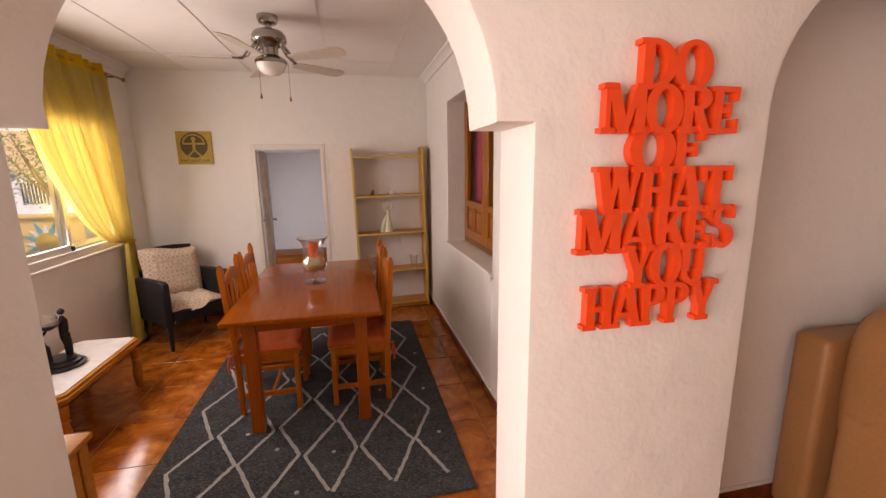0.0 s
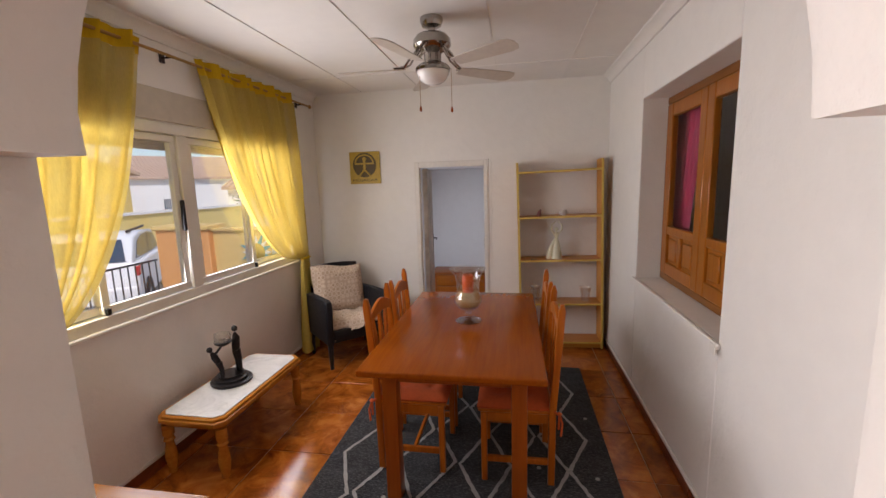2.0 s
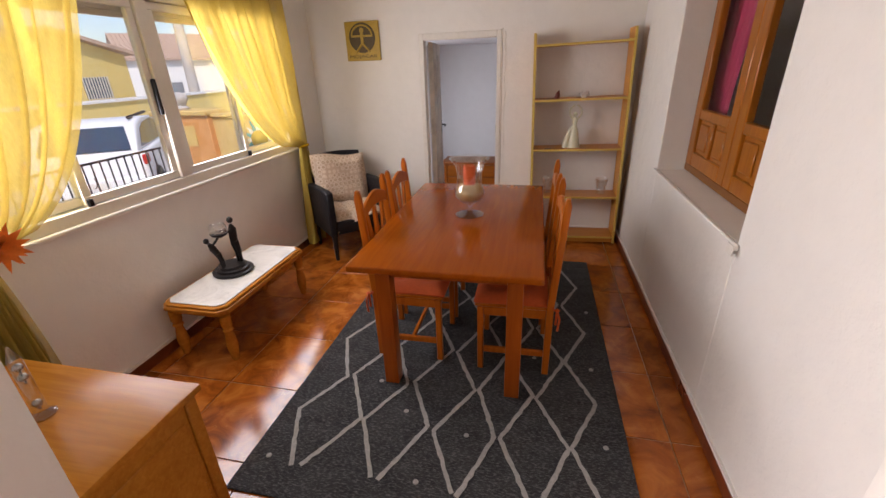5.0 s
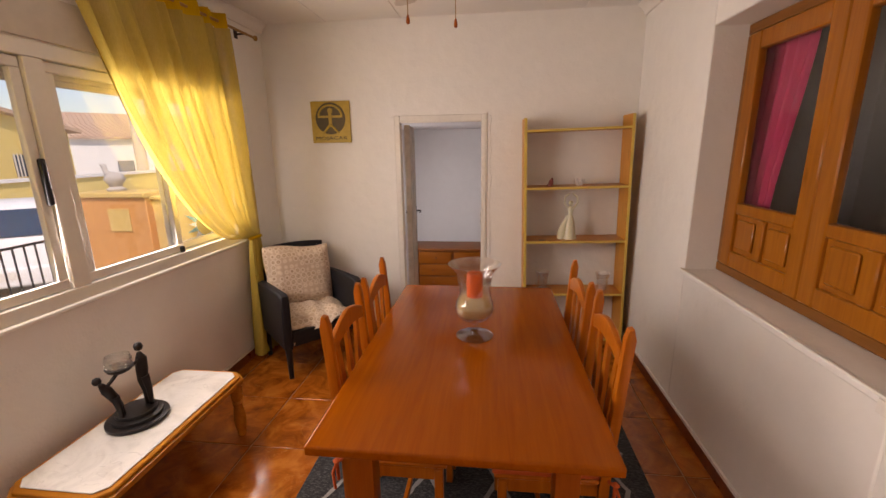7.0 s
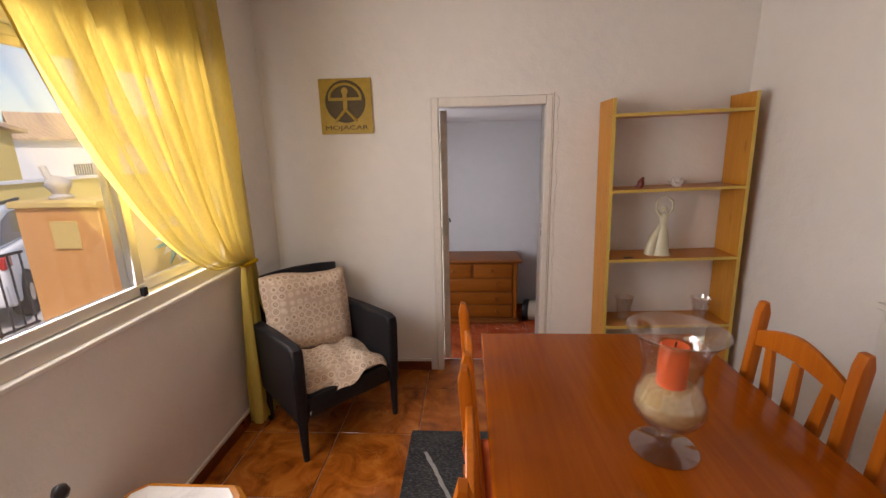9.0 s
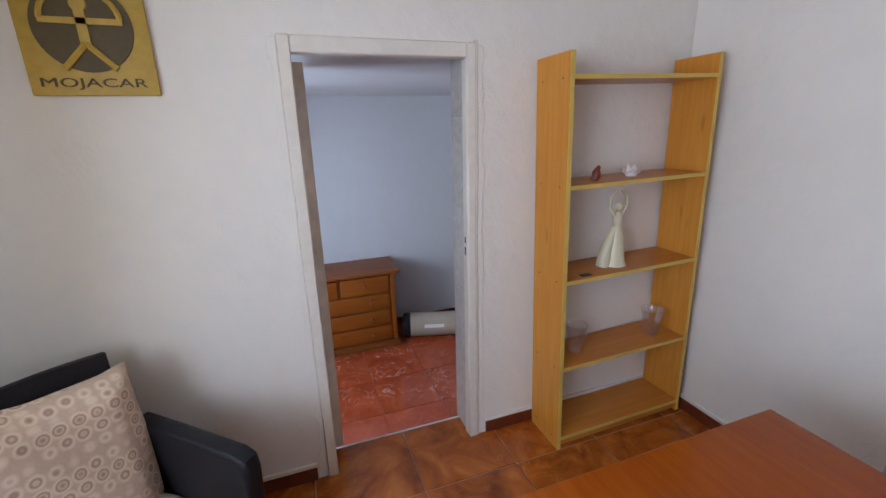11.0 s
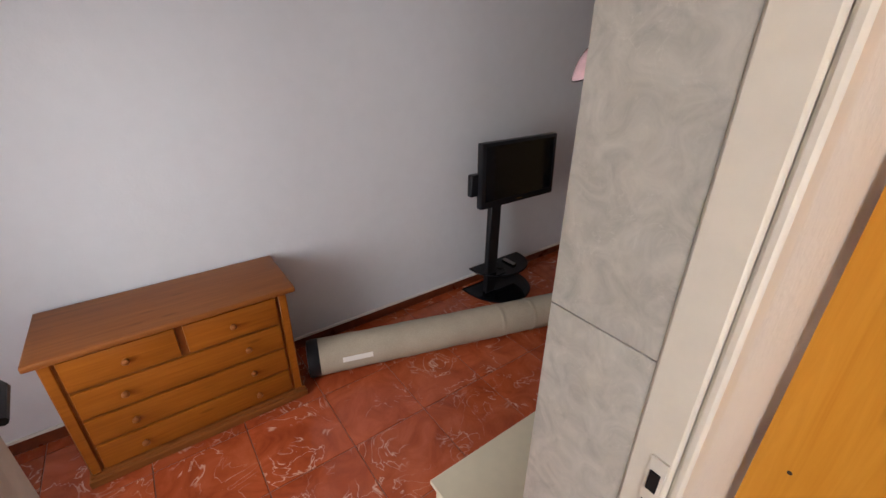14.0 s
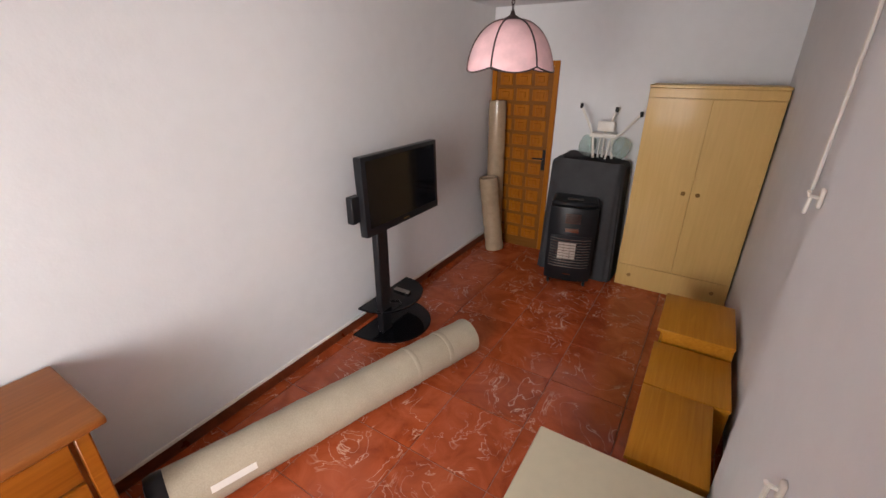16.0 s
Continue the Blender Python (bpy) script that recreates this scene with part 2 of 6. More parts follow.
RED_TILE = marble_tile("red_veined_tile", (0.27, 0.045, 0.015), (0.42, 0.080, 0.026), (0.54, 0.125, 0.045), (0.80, 0.50, 0.36), 0.10, 0.85, 4.3, 0.022)
GREY_MARBLE = marble_tile("grey_marble_tile", (0.42, 0.42, 0.40), (0.55, 0.54, 0.51), (0.66, 0.64, 0.60), (0.75, 0.73, 0.7), 0.3, 0.4, 22.0)
WHITE_MARBLE = marble_tile("white_marble", (0.55, 0.53, 0.50), (0.74, 0.72, 0.68), (0.80, 0.78, 0.74), (0.40, 0.38, 0.36), 0.12, 0.5, 5.0)
CURTAIN = voile_mat("yellow_voile", (0.60, 0.455, 0.10), 0.26)
CURTAIN_HEAD = voile_mat("yellow_gathered_heading", (0.58, 0.37, 0.012), 0.0)
NICHE_PANE = thin_glass("niche_pane", 0.015, 0.06)
PINK_CLOTH = plain("magenta_curtain_cloth", (0.42, 0.035, 0.10), 0.9, 0, 0.15, 20, 0.1)
CUSHION = plain("orange_cushion_cloth", (0.58, 0.10, 0.018), 0.9, 0, 0.15, 50, 0.3)
PRINT = printed_cloth("medallion_print_cloth")
RUG = rug_mat("charcoal_rug_pile")
RUG_LINE = plain("cream_rug_yarn", (0.33, 0.32, 0.30), 0.95, 0, 0.3, 60, 0.8)
GLASS = thin_glass("clear_glass", 0.07, 0.65, (0.99, 0.99, 0.98), 0.012)
CRYSTAL = thin_glass("cut_crystal", 0.10, 0.5, (0.99, 0.98, 0.97), 0.02)
PANE = thin_glass("window_pane", 0.04, 0.12, (1, 1, 1), 0.05)
CANDLE = plain("orange_wax", (0.85, 0.13, 0.02), 0.45, 0, 0.06, 20, 0.05)
SAND = plain("cream_sand", (0.62, 0.46, 0.22), 0.9, 0, 0.4, 90, 0.8)
CERAMIC = plain("cream_ceramic", (0.62, 0.58, 0.40), 0.25, 0, 0.08, 20, 0.05)
PORCELAIN = plain("white_porcelain", (0.82, 0.78, 0.74), 0.2, 0, 0.04, 20, 0.02)
RED_PAINT = plain("red_lacquered_board", (0.86, 0.075, 0.008), 0.35, 0, 0.06, 20, 0.03)
PLAQUE = plain("mustard_ceramic", (0.46, 0.31, 0.035), 0.5, 0, 0.2, 30, 0.3)
PLAQUE_DARK = plain("olive_brown_ceramic", (0.085, 0.06, 0.018), 0.6, 0, 0.2, 40, 0.3)
LEATHER = plain("tan_leather", (0.36, 0.17, 0.06), 0.38, 0, 0.15, 60, 0.3)
CARPET_BACK = plain("beige_jute_backing", (0.42, 0.355, 0.265), 0.95, 0, 0.22, 140, 0.5)
PLASTIC_WRAP = plain("brown_roll_under_film", (0.36, 0.26, 0.17), 0.22, 0, 0.2, 16, 0.4)
GREY_COVER = plain("dark_grey_cover_cloth", (0.042, 0.042, 0.045), 0.6, 0, 0.25, 12, 0.4)
HEATER_GRILLE = plain("heater_ceramic_plaques", (0.50, 0.42, 0.36), 0.8, 0, 0.15, 60, 0.3)
WHITE_PLASTIC = plain("white_plastic", (0.75, 0.72, 0.66), 0.4, 0, 0.05, 20, 0.02)
PETAL = plain("pink_marbled_glass", (0.78, 0.50, 0.52), 0.2, 0, 0.25, 12, 0.05)
LEAD = plain("dark_lead_strip", (0.05, 0.035, 0.035), 0.5, 0.5, 0.2, 40, 0.1)
BRASS = plain("brass_rod", (0.35, 0.2, 0.06), 0.35, 0.8, 0.1, 40, 0.05)
FLOWER = plain("orange_silk_petals", (0.80, 0.20, 0.015), 0.8, 0, 0.25, 30, 0.1)
YARD_YELLOW = plaster("yellow_render", (0.72, 0.50, 0.17))
YARD_ORANGE = plaster("orange_render", (0.70, 0.33, 0.10))
HOUSE_YELLOW = plaster("lemon_render", (0.76, 0.58, 0.20))
HOUSE_WHITE = plaster("whitewashed_render", (0.8, 0.78, 0.74))
ROOF = plain("weathered_roof_tile", (0.52, 0.36, 0.26), 0.8, 0, 0.3, 8, 0.4)
CONCRETE = plain("pale_concrete", (0.50, 0.46, 0.42), 0.9, 0, 0.15, 12, 0.3)
IRON = plain("dark_iron", (0.03, 0.035, 0.045), 0.5, 0.4, 0.2, 30, 0.1)
CAR_PAINT = plain("white_car_paint", (0.8, 0.8, 0.8), 0.2, 0, 0.02, 10, 0)
CAR_GLASS = plain("dark_blue_car_glass", (0.02, 0.05, 0.10), 0.06, 0, 0.1, 10, 0)
CAR_RED = plain("red_tail_lens", (0.5, 0.02, 0.02), 0.2, 0, 0.1, 10, 0)
TYRE = plain("tyre_rubber", (0.02, 0.02, 0.02), 0.8, 0, 0.1, 40, 0.2)
LEAF = plain("green_leaves", (0.085, 0.15, 0.03), 0.6, 0, 0.4, 5, 0)
BARK = plain("brown_bark", (0.16, 0.11, 0.07), 0.9, 0, 0.3, 20, 0.5)
TEAL = plain("turquoise_glaze", (0.10, 0.34, 0.36), 0.3, 0, 0.2, 20, 0.1)


# ---- mesh helpers ----
def bx(bm, x0, x1, y0, y1, z0, z1, bevel=0.0, m=None, seg=1):
    v = [bm.verts.new(p) for p in ((x0, y0, z0), (x1, y0, z0), (x1, y1, z0), (x0, y1, z0), (x0, y0, z1), (x1, y0, z1), (x1, y1, z1), (x0, y1, z1))]
    fs = [bm.faces.new([v[i] for i in q]) for q in ((0, 3, 2, 1), (4, 5, 6, 7), (0, 1, 5, 4), (1, 2, 6, 5), (2, 3, 7, 6), (3, 0, 4, 7))]
    if m is not None:
        bmesh.ops.transform(bm, matrix=m, verts=v)
    if bevel:
        edges = list({e for f in fs for e in f.edges})
        bmesh.ops.bevel(bm, geom=edges, offset=bevel, segments=seg, affect="EDGES", profile=0.6)


def lathe(bm, profile, seg=24, at=(0, 0, 0), m=None):
    rings = []
    for r, z in profile:
        rings.append([bm.verts.new((at[0] + r * math.cos(a), at[1] + r * math.sin(a), at[2] + z)) for a in (2 * math.pi * k / seg for k in range(seg))])
    for a, b in zip(rings, rings[1:]):
        for k in range(seg):
            bm.faces.new((a[k], a[(k + 1) % seg], b[(k + 1) % seg], b[k]))
    for ring, (r, z), flip in ((rings[0], profile[0], True), (rings[-1], profile[-1], False)):
        if r > 1e-4:
            bm.faces.new(ring[::-1] if flip else ring)
    if m is not None:
        bmesh.ops.transform(bm, matrix=m, verts=[v for r in rings for v in r])


def tube(bm, pts, r, seg=8):
    pts = [Vector(p) for p in pts]
    rings, u = [], None
    for i, p in enumerate(pts):
        d = (pts[min(i + 1, len(pts) - 1)] - pts[max(i - 1, 0)]).normalized()
        if u is None:
            u = d.cross(Vector((0, 0, 1)) if abs(d.z) < 0.95 else Vector((1, 0, 0)))
        u = (u - d * u.dot(d)).normalized()
        w = d.cross(u)
        rr = r[i] if isinstance(r, (list, tuple)) else r
        rings.append([bm.verts.new(p + rr * (u * math.cos(a) + w * math.sin(a))) for a in (2 * math.pi * k / seg for k in range(seg))])
    for a, b in zip(rings, rings[1:]):
        for k in range(seg):
            bm.faces.new((a[k], b[k], b[(k + 1) % seg], a[(k + 1) % seg]))
    bm.faces.new(rings[0])
    bm.faces.new(rings[-1][::-1])


def prism(bm, outline, axis, a, b, bevel=0.0, seg=1):
    """Extrudes an outline (u, v): axis 'y' takes it as x, z; 'x' as y, z; 'z' as x, y."""
    put = {"y": lambda u, v, w: (u, w, v), "x": lambda u, v, w: (w, u, v), "z": lambda u, v, w: (u, v, w)}[axis]
    lo = [bm.verts.new(put(u, v, a)) for u, v in outline]
    hi = [bm.verts.new(put(u, v, b)) for u, v in outline]
    n = len(outline)
    fs = [bm.faces.new(lo), bm.faces.new(hi[::-1])]
    fs += [bm.faces.new((lo[i], hi[i], hi[(i + 1) % n], lo[(i + 1) % n])) for i in range(n)]
    bmesh.ops.recalc_face_normals(bm, faces=fs)
    if bevel:
        bmesh.ops.bevel(bm, geom=list(fs[0].edges) + list(fs[1].edges), offset=bevel, segments=seg, affect="EDGES", profile=0.6)


def made(name, fill, mat, parent=None, smooth=0, label="", category="", group="", kind="", at=None):
    """A mesh object filled by the function fill(bm)."""
    bm = bmesh.new()
    fill(bm)
    bmesh.ops.recalc_face_normals(bm, faces=bm.faces)
    me = bpy.data.meshes.new(name)
    bm.to_mesh(me)
    bm.free()
    me.materials.append(mat)
    if smooth:
        me.shade_smooth()
        me.set_sharp_from_angle(angle=radians(smooth))
    ob = new(name, me)
    if parent is not None:
        ob.parent = parent
    if at is not None:
        ob.matrix_basis = at
    return tagged(ob, label, category, group, kind)


def boxes(name, rows, mat, parent=None, bevel=0.0, seg=1, **tags):
    """Boxes; those of a thing become a part each, those of the setting one mesh."""
    if parent is not None and len(rows) > 1:
        return [boxes(name, [r], mat, parent, bevel, seg, **tags) for r in rows]
    def fill(bm):
        for r in rows:
            bx(bm, *r, bevel=bevel, seg=seg)
    return made(name, fill, mat, parent, 40 if bevel else 0, **tags)


def base(name, at, label, category, group=""):
    ob = new(name)
    ob.empty_display_size = 0.1
    ob.matrix_basis = at
    return tagged(ob, label, category, group)


def wavy(bm, f, nu, nv):
    """A sheet from f(u, v), both 0 to 1."""
    g = [[bm.verts.new(f(i / nu, j / nv)) for i in range(nu + 1)] for j in range(nv + 1)]
    for j in range(nv):
        for i in range(nu):
            bm.faces.new((g[j][i], g[j][i + 1], g[j + 1][i + 1], g[j + 1][i]))


def letters(name, text, mat, parent, at, width, height, depth, thick):
    """Raised letters of the built-in font, fitted to a width and a height; upright, facing -y."""
    cu = bpy.data.curves.new(name, "FONT")
    cu.body, cu.size, cu.extrude, cu.offset, cu.resolution_u = text, 1, depth / 2, thick, 3
    tmp = new(name + "_text", cu)
    me = bpy.data.meshes.new_from_object(tmp.evaluated_get(bpy.context.evaluated_depsgraph_get()))
    bpy.data.objects.remove(tmp)
    co = np.array([v.co for v in me.vertices])
    lo, hi = co.min(0), co.max(0)
    for v in me.vertices:
        p = v.co.copy()
        v.co = ((p.x - lo[0]) / (hi[0] - lo[0]) * width, -p.z, (p.y - lo[1]) / (hi[1] - lo[1]) * height)
    me.materials.clear()
    me.materials.append(mat)
    ob = new(name, me)
    ob.parent, ob.matrix_basis = parent, at
    return ob


# ---- the structure ----
XL, XR, YF, CEIL = -2.20, 0.965, 5.10, 2.75     # dining room
F2, C2, YB2, XE2, XW2 = -0.56, 1.98, 7.76, 3.98, -2.45   # back room, lower floor
ARCH_Y0, ARCH_Y1 = 0.925, 1.18


def arch_wall(bm):
    pts = [(-2.5, 0), (-0.78, 0), (-0.78, 1.80), (-0.685, 1.80)]
    r, cx = 0.5375, -0.1475
    pts += [(cx - r * math.cos(a), 1.80 + r * math.sin(a)) for a in np.linspace(0, math.pi, 25)]
    pts += [(0.49, 1.80), (0.49, 0), (1.205, 0), (1.205, 1.85)]
    r2, cx2 = 0.85, 2.055
    pts += [(cx2 - r2 * math.cos(a), 1.85 + 0.55 * math.sin(a)) for a in np.linspace(0.08, math.pi - 0.08, 21)]
    pts += [(2.905, 1.85), (2.905, 0), (3.6, 0), (3.6, CEIL), (-2.5, CEIL)]
    prism(bm, pts, "y", ARCH_Y0, ARCH_Y1, 0.018, 2)


made("wall_arch", arch_wall, WHITE, smooth=40, kind="structure", label="rough white plastered wall with arched openings", category="wall")
W1 = (1.86, 4.46, 1.03, 2.15)      # window opening: y0, y1, z0, z1
boxes("wall_west", [(XL - 0.25, XL, ARCH_Y1, W1[0], 0, CEIL), (XL - 0.25, XL, W1[1], YF, 0, CEIL), (XL - 0.25, XL, W1[0], W1[1], 0, W1[2]),
                    (XL - 0.25, XL, W1[0], W1[1], W1[3], CEIL)], WHITE, kind="structure", label="white plastered wall round a wide window", category="wall")
N1 = (2.61, 3.985, 0.965, 2.31)    # deep window niche in the east wall
boxes("wall_east", [(XR, 1.205, ARCH_Y1, N1[0], 0, CEIL), (XR, 1.205, N1[1], YF, 0, CEIL), (XR, 1.205, N1[0], N1[1], 0, N1[2]),
                    (XR, 1.205, N1[0], N1[1], N1[3], CEIL)], WHITE, bevel=0.006, kind="structure", label="white plastered wall with a deep window niche", category="wall")
D1 = (-1.027, -0.278, 1.945)          # doorway
boxes("wall_north", [(XL - 0.25, D1[0], YF, 5.27, 0, CEIL), (D1[1], 1.205, YF, 5.27, 0, CEIL), (D1[0], D1[1], YF, 5.27, D1[2], CEIL)], WHITE,
      kind="structure", label="white plastered wall with a doorway", category="wall")
boxes("wall_alcove", [(1.205, 3.6, 1.42, 1.55, 0, CEIL), (3.6, 3.75, -3.6, 1.55, 0, CEIL)], WHITE, kind="structure", label="white plastered alcove wall", category="wall")
# assumed opening, out of view, made for the added daylight lamp
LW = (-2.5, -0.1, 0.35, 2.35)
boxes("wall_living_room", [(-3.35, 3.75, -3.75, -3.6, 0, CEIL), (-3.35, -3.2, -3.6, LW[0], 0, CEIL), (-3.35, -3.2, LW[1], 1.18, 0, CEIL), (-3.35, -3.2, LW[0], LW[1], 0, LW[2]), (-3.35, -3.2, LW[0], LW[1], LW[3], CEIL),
                           (-3.2, -2.5, 0.925, 1.18, 0, CEIL)], WHITE, kind="structure", label="unseen white living room walls with an assumed opening", category="wall")
boxes("floor", [(-3.35, 1.205, -3.75, 5.27, -0.15, -0.006), (1.205, 3.75, -3.75, 5.04, -0.15, -0.006)], GROUT, kind="structure", label="grout bed under amber floor tiles", category="floor")
boxes("ceiling", [(-3.35, 3.75, -3.75, 5.27, CEIL, CEIL + 0.15)] + [(x, x + 0.012, ARCH_Y1, YF, CEIL - 0.006, CEIL - 0.0005) for x in (-1.62, -0.98, -0.14, 0.50)]
      + [(XL, XR, y, y + 0.012, CEIL - 0.0065, CEIL - 0.0005) for y in (4.42,)],
      WHITE_SMOOTH, kind="structure", label="white panelled ceiling with thin joint strips", category="ceiling")


def cornice(bm):
    prof = [(0, 0), (0.075, 0), (0.07, -0.012), (0.05, -0.02), (0.03, -0.04), (0.018, -0.06), (0.014, -0.075), (0, -0.075)]
    prism(bm, [(XL + u, CEIL + v) for u, v in prof], "y", ARCH_Y1, YF)
    prism(bm, [(XR - u, CEIL + v) for u, v in prof], "y", ARCH_Y1, YF)


made("cornice", cornice, WHITE_SMOOTH, smooth=30, kind="structure", label="white plaster cornice moulding", category="trim")

# back room
W2 = (5.45, 6.75, 0.3, 1.75)
boxes("wall_back_room_north", [(XW2 - 0.15, XE2 + 0.15, YB2, YB2 + 0.15, F2, C2)], BLUEWHITE, kind="structure", label="cool white plastered wall", category="wall")
boxes("wall_back_room_east", [(XE2, XE2 + 0.15, 5.05, YB2, F2, C2)], BLUEWHITE, kind="structure", label="cool white plastered wall", category="wall")
boxes("wall_back_room_south", [(1.205, XE2, 5.05, 5.17, F2, C2), (D1[1], 1.205, 5.27, 5.285, F2, C2), (XW2, D1[0], 5.27, 5.285, F2, C2), (D1[0], D1[1], 5.27, 5.285, F2, -0.004), (D1[0], D1[1], 5.27, 5.285, D1[2], C2), (D1[1], 0.0, 5.2855, 5.298, F2, C2)],
      BLUEWHITE, kind="structure", label="cool white plastered wall with the doorway above a drop", category="wall")
boxes("wall_back_room_west", [(XW2 - 0.15, XW2, 5.12, W2[0], F2, C2), (XW2 - 0.15, XW2, W2[1], YB2, F2, C2), (XW2 - 0.15, XW2, W2[0], W2[1], F2, W2[2]), (XW2 - 0.15, XW2, W2[0], W2[1], W2[3], C2)],
      BLUEWHITE, kind="structure", label="white plastered wall with a window opening", category="wall")
boxes("floor_back_room", [(XW2 - 0.15, XE2 + 0.15, 5.05, YB2 + 0.15, F2 - 0.15, F2 - 0.006)], GROUT_RED, kind="structure", label="grout bed under red floor tiles", category="floor")
boxes("ceiling_back_room", [(XW2 - 0.15, 1.205, 5.285, YB2 + 0.15, C2, C2 + 0.12), (1.205, XE2 + 0.15, 5.05, YB2 + 0.15, C2, C2 + 0.12)], BLUEWHITE, kind="structure", label="white plastered ceiling", category="ceiling")
# walls added to shut out the sky and keep the space behind the niche dark
boxes("wall_inner_room", [(2.6, 2.7, 1.55, 5.04, 0, CEIL), (1.205, 2.6, 4.98, 5.04, 0, CEIL)], WHITE, kind="structure", label="added white wall closing the space behind the niche window", category="wall")

# skirting with its pale mortar top
SK = [(XL, XL + 0.012, 1.2, YF, 0, 0.075), (XR - 0.012, XR, 1.2, YF, 0, 0.075), (XL + 0.012, D1[0] - 0.075, YF - 0.012, YF, 0, 0.075), (D1[1] + 0.075, XR - 0.012, YF - 0.012, YF, 0, 0.075),
      (XW2, XE2, YB2 - 0.012, YB2, F2, F2 + 0.08), (XE2 - 0.012, XE2, 5.29, 7.0, F2, F2 + 0.08), (1.22, 3.58, 1.408, 1.42, 0, 0.075)]
boxes("baseboard", SK, BASEBOARD, bevel=0.003, kind="structure", label="red-brown glazed tile skirting", category="baseboard")
boxes("trim", [(a, b, c, d, f + 0.001, f + 0.020) for a, b, c, d, e, f in SK], WHITE_SMOOTH, kind="structure", label="pale mortar strip along the skirting", category="trim")


# ---- doorway and door ----
def doorway():
    x0, x1, z = D1
    t = tagged(new("door_frame"), "white painted wooden door frame, chipped", "door frame", kind="structure")
    boxes("jamb", [(x0 + 0.001, x0 + 0.022, YF, 5.15, 0, z - 0.004), (x1 - 0.022, x1 - 0.001, YF, 5.15, 0, z - 0.004), (x0 + 0.023, x1 - 0.023, YF, 5.15, z - 0.027, z - 0.002)], PAINT, t, 0.004)
    boxes("casing", [(x0 - 0.026, x0 + 0.021, YF - 0.014, YF - 0.001, 0, z + 0.035), (x1 - 0.021, x1 + 0.020, YF - 0.014, YF - 0.001, 0, z + 0.035), (x0 + 0.022, x1 - 0.022, YF - 0.013, YF - 0.001, z - 0.026, z + 0.034)], PAINT, t, 0.004)
    # narrow rounded bead beside the frame, and the uneven plaster made good round it
    def bead(bm):
        tube(bm, [(x1 + 0.025, YF - 0.002, 0), (x1 + 0.025, YF - 0.002, z + 0.045)], 0.008, 8)
    made("bead", bead, PAINT, t, 50)
    rnd = random.Random(8)
    def patch(side):
        def f(bm):
            n = 40
            pts = [(side + (1 if side > -0.6 else -1) * rnd.uniform(0.018, 0.036), 0.08 + (z - 0.06) * k / n) for k in range(n + 1)]
            prism(bm, [(side, 0.08)] + pts + [(side, z + 0.03)], "y", YF - 0.005, YF - 0.0005, 0.002)
        return f
    made("plaster_edge", patch(x0 - 0.027), WHITE, t, 40)
    made("plaster_edge", patch(x1 + 0.033), WHITE, t, 40)
    boxes("strike_plate", [(x1 - 0.0255, x1 - 0.0225, 5.105, 5.125, 1.02, 1.15)], PAINT, t)
    # black patches laid on the plate stand in for the shade inside its holes
    boxes("latch_hole", [(x1 - 0.0275, x1 - 0.026, 5.109, 5.121, 1.10, 1.13), (x1 - 0.0275, x1 - 0.026, 5.109, 5.121, 1.04, 1.08)], BLACK, t)
    for k in range(5):
        boxes("reveal_tile", [(x1 - 0.016, x1 - 0.001, 5.1502, 5.299, 0.002 + k * 0.42, min(0.4205 + k * 0.42, z - 0.002))], GREY_MARBLE, t, 0.0008)


def door_leaf():
    d = base("door", pose(-0.982, 5.273, 0.012, 0, 0, 96.5), "open white door with worn silvery carved panels", "door")
    L, H = 0.66, 1.90
    boxes("leaf", [(0, L, -0.024, 0.024, 0, H)], WORN_DOOR, d, 0.003)
    def panel(s, x, z):
        def f(bm):
            bx(bm, x, x + 0.21, s * 0.026 - 0.002, s * 0.026 + 0.002, z, z + 0.20, 0.0015)
            bx(bm, x + 0.04, x + 0.17, s * 0.030 - 0.002, s * 0.030 + 0.002, z + 0.04, z + 0.16, 0.0015)
        return f
    for s in (-1, 1):
        for i in range(2):
            for j in range(7):
                made("raised_panel", panel(s, 0.10 + i * 0.25, 0.12 + j * 0.245), WORN_DOOR, d)
    for z in (0.25, 1.0, 1.62):
        made("hinge", lambda bm, z=z: tube(bm, [(-0.003, 0.025, z), (-0.003, 0.025, z + 0.07)], 0.004, 8), PAINT, d, 50)
    def handle(bm):
        for s in (-1, 1):
            tube(bm, [(L - 0.05, s * 0.021, 1.03), (L - 0.05, s * 0.065, 1.03), (L - 0.07, s * 0.072, 1.03), (L - 0.16, s * 0.072, 1.025)], [0.009, 0.009, 0.010, 0.008])
            bx(bm, L - 0.068, L - 0.032, s * 0.024 - 0.003, s * 0.024 + 0.004, 0.93, 1.08, 0.003)
    made("handle", handle, BLACK, d, 40, label="black lever handle")


doorway()
door_leaf()


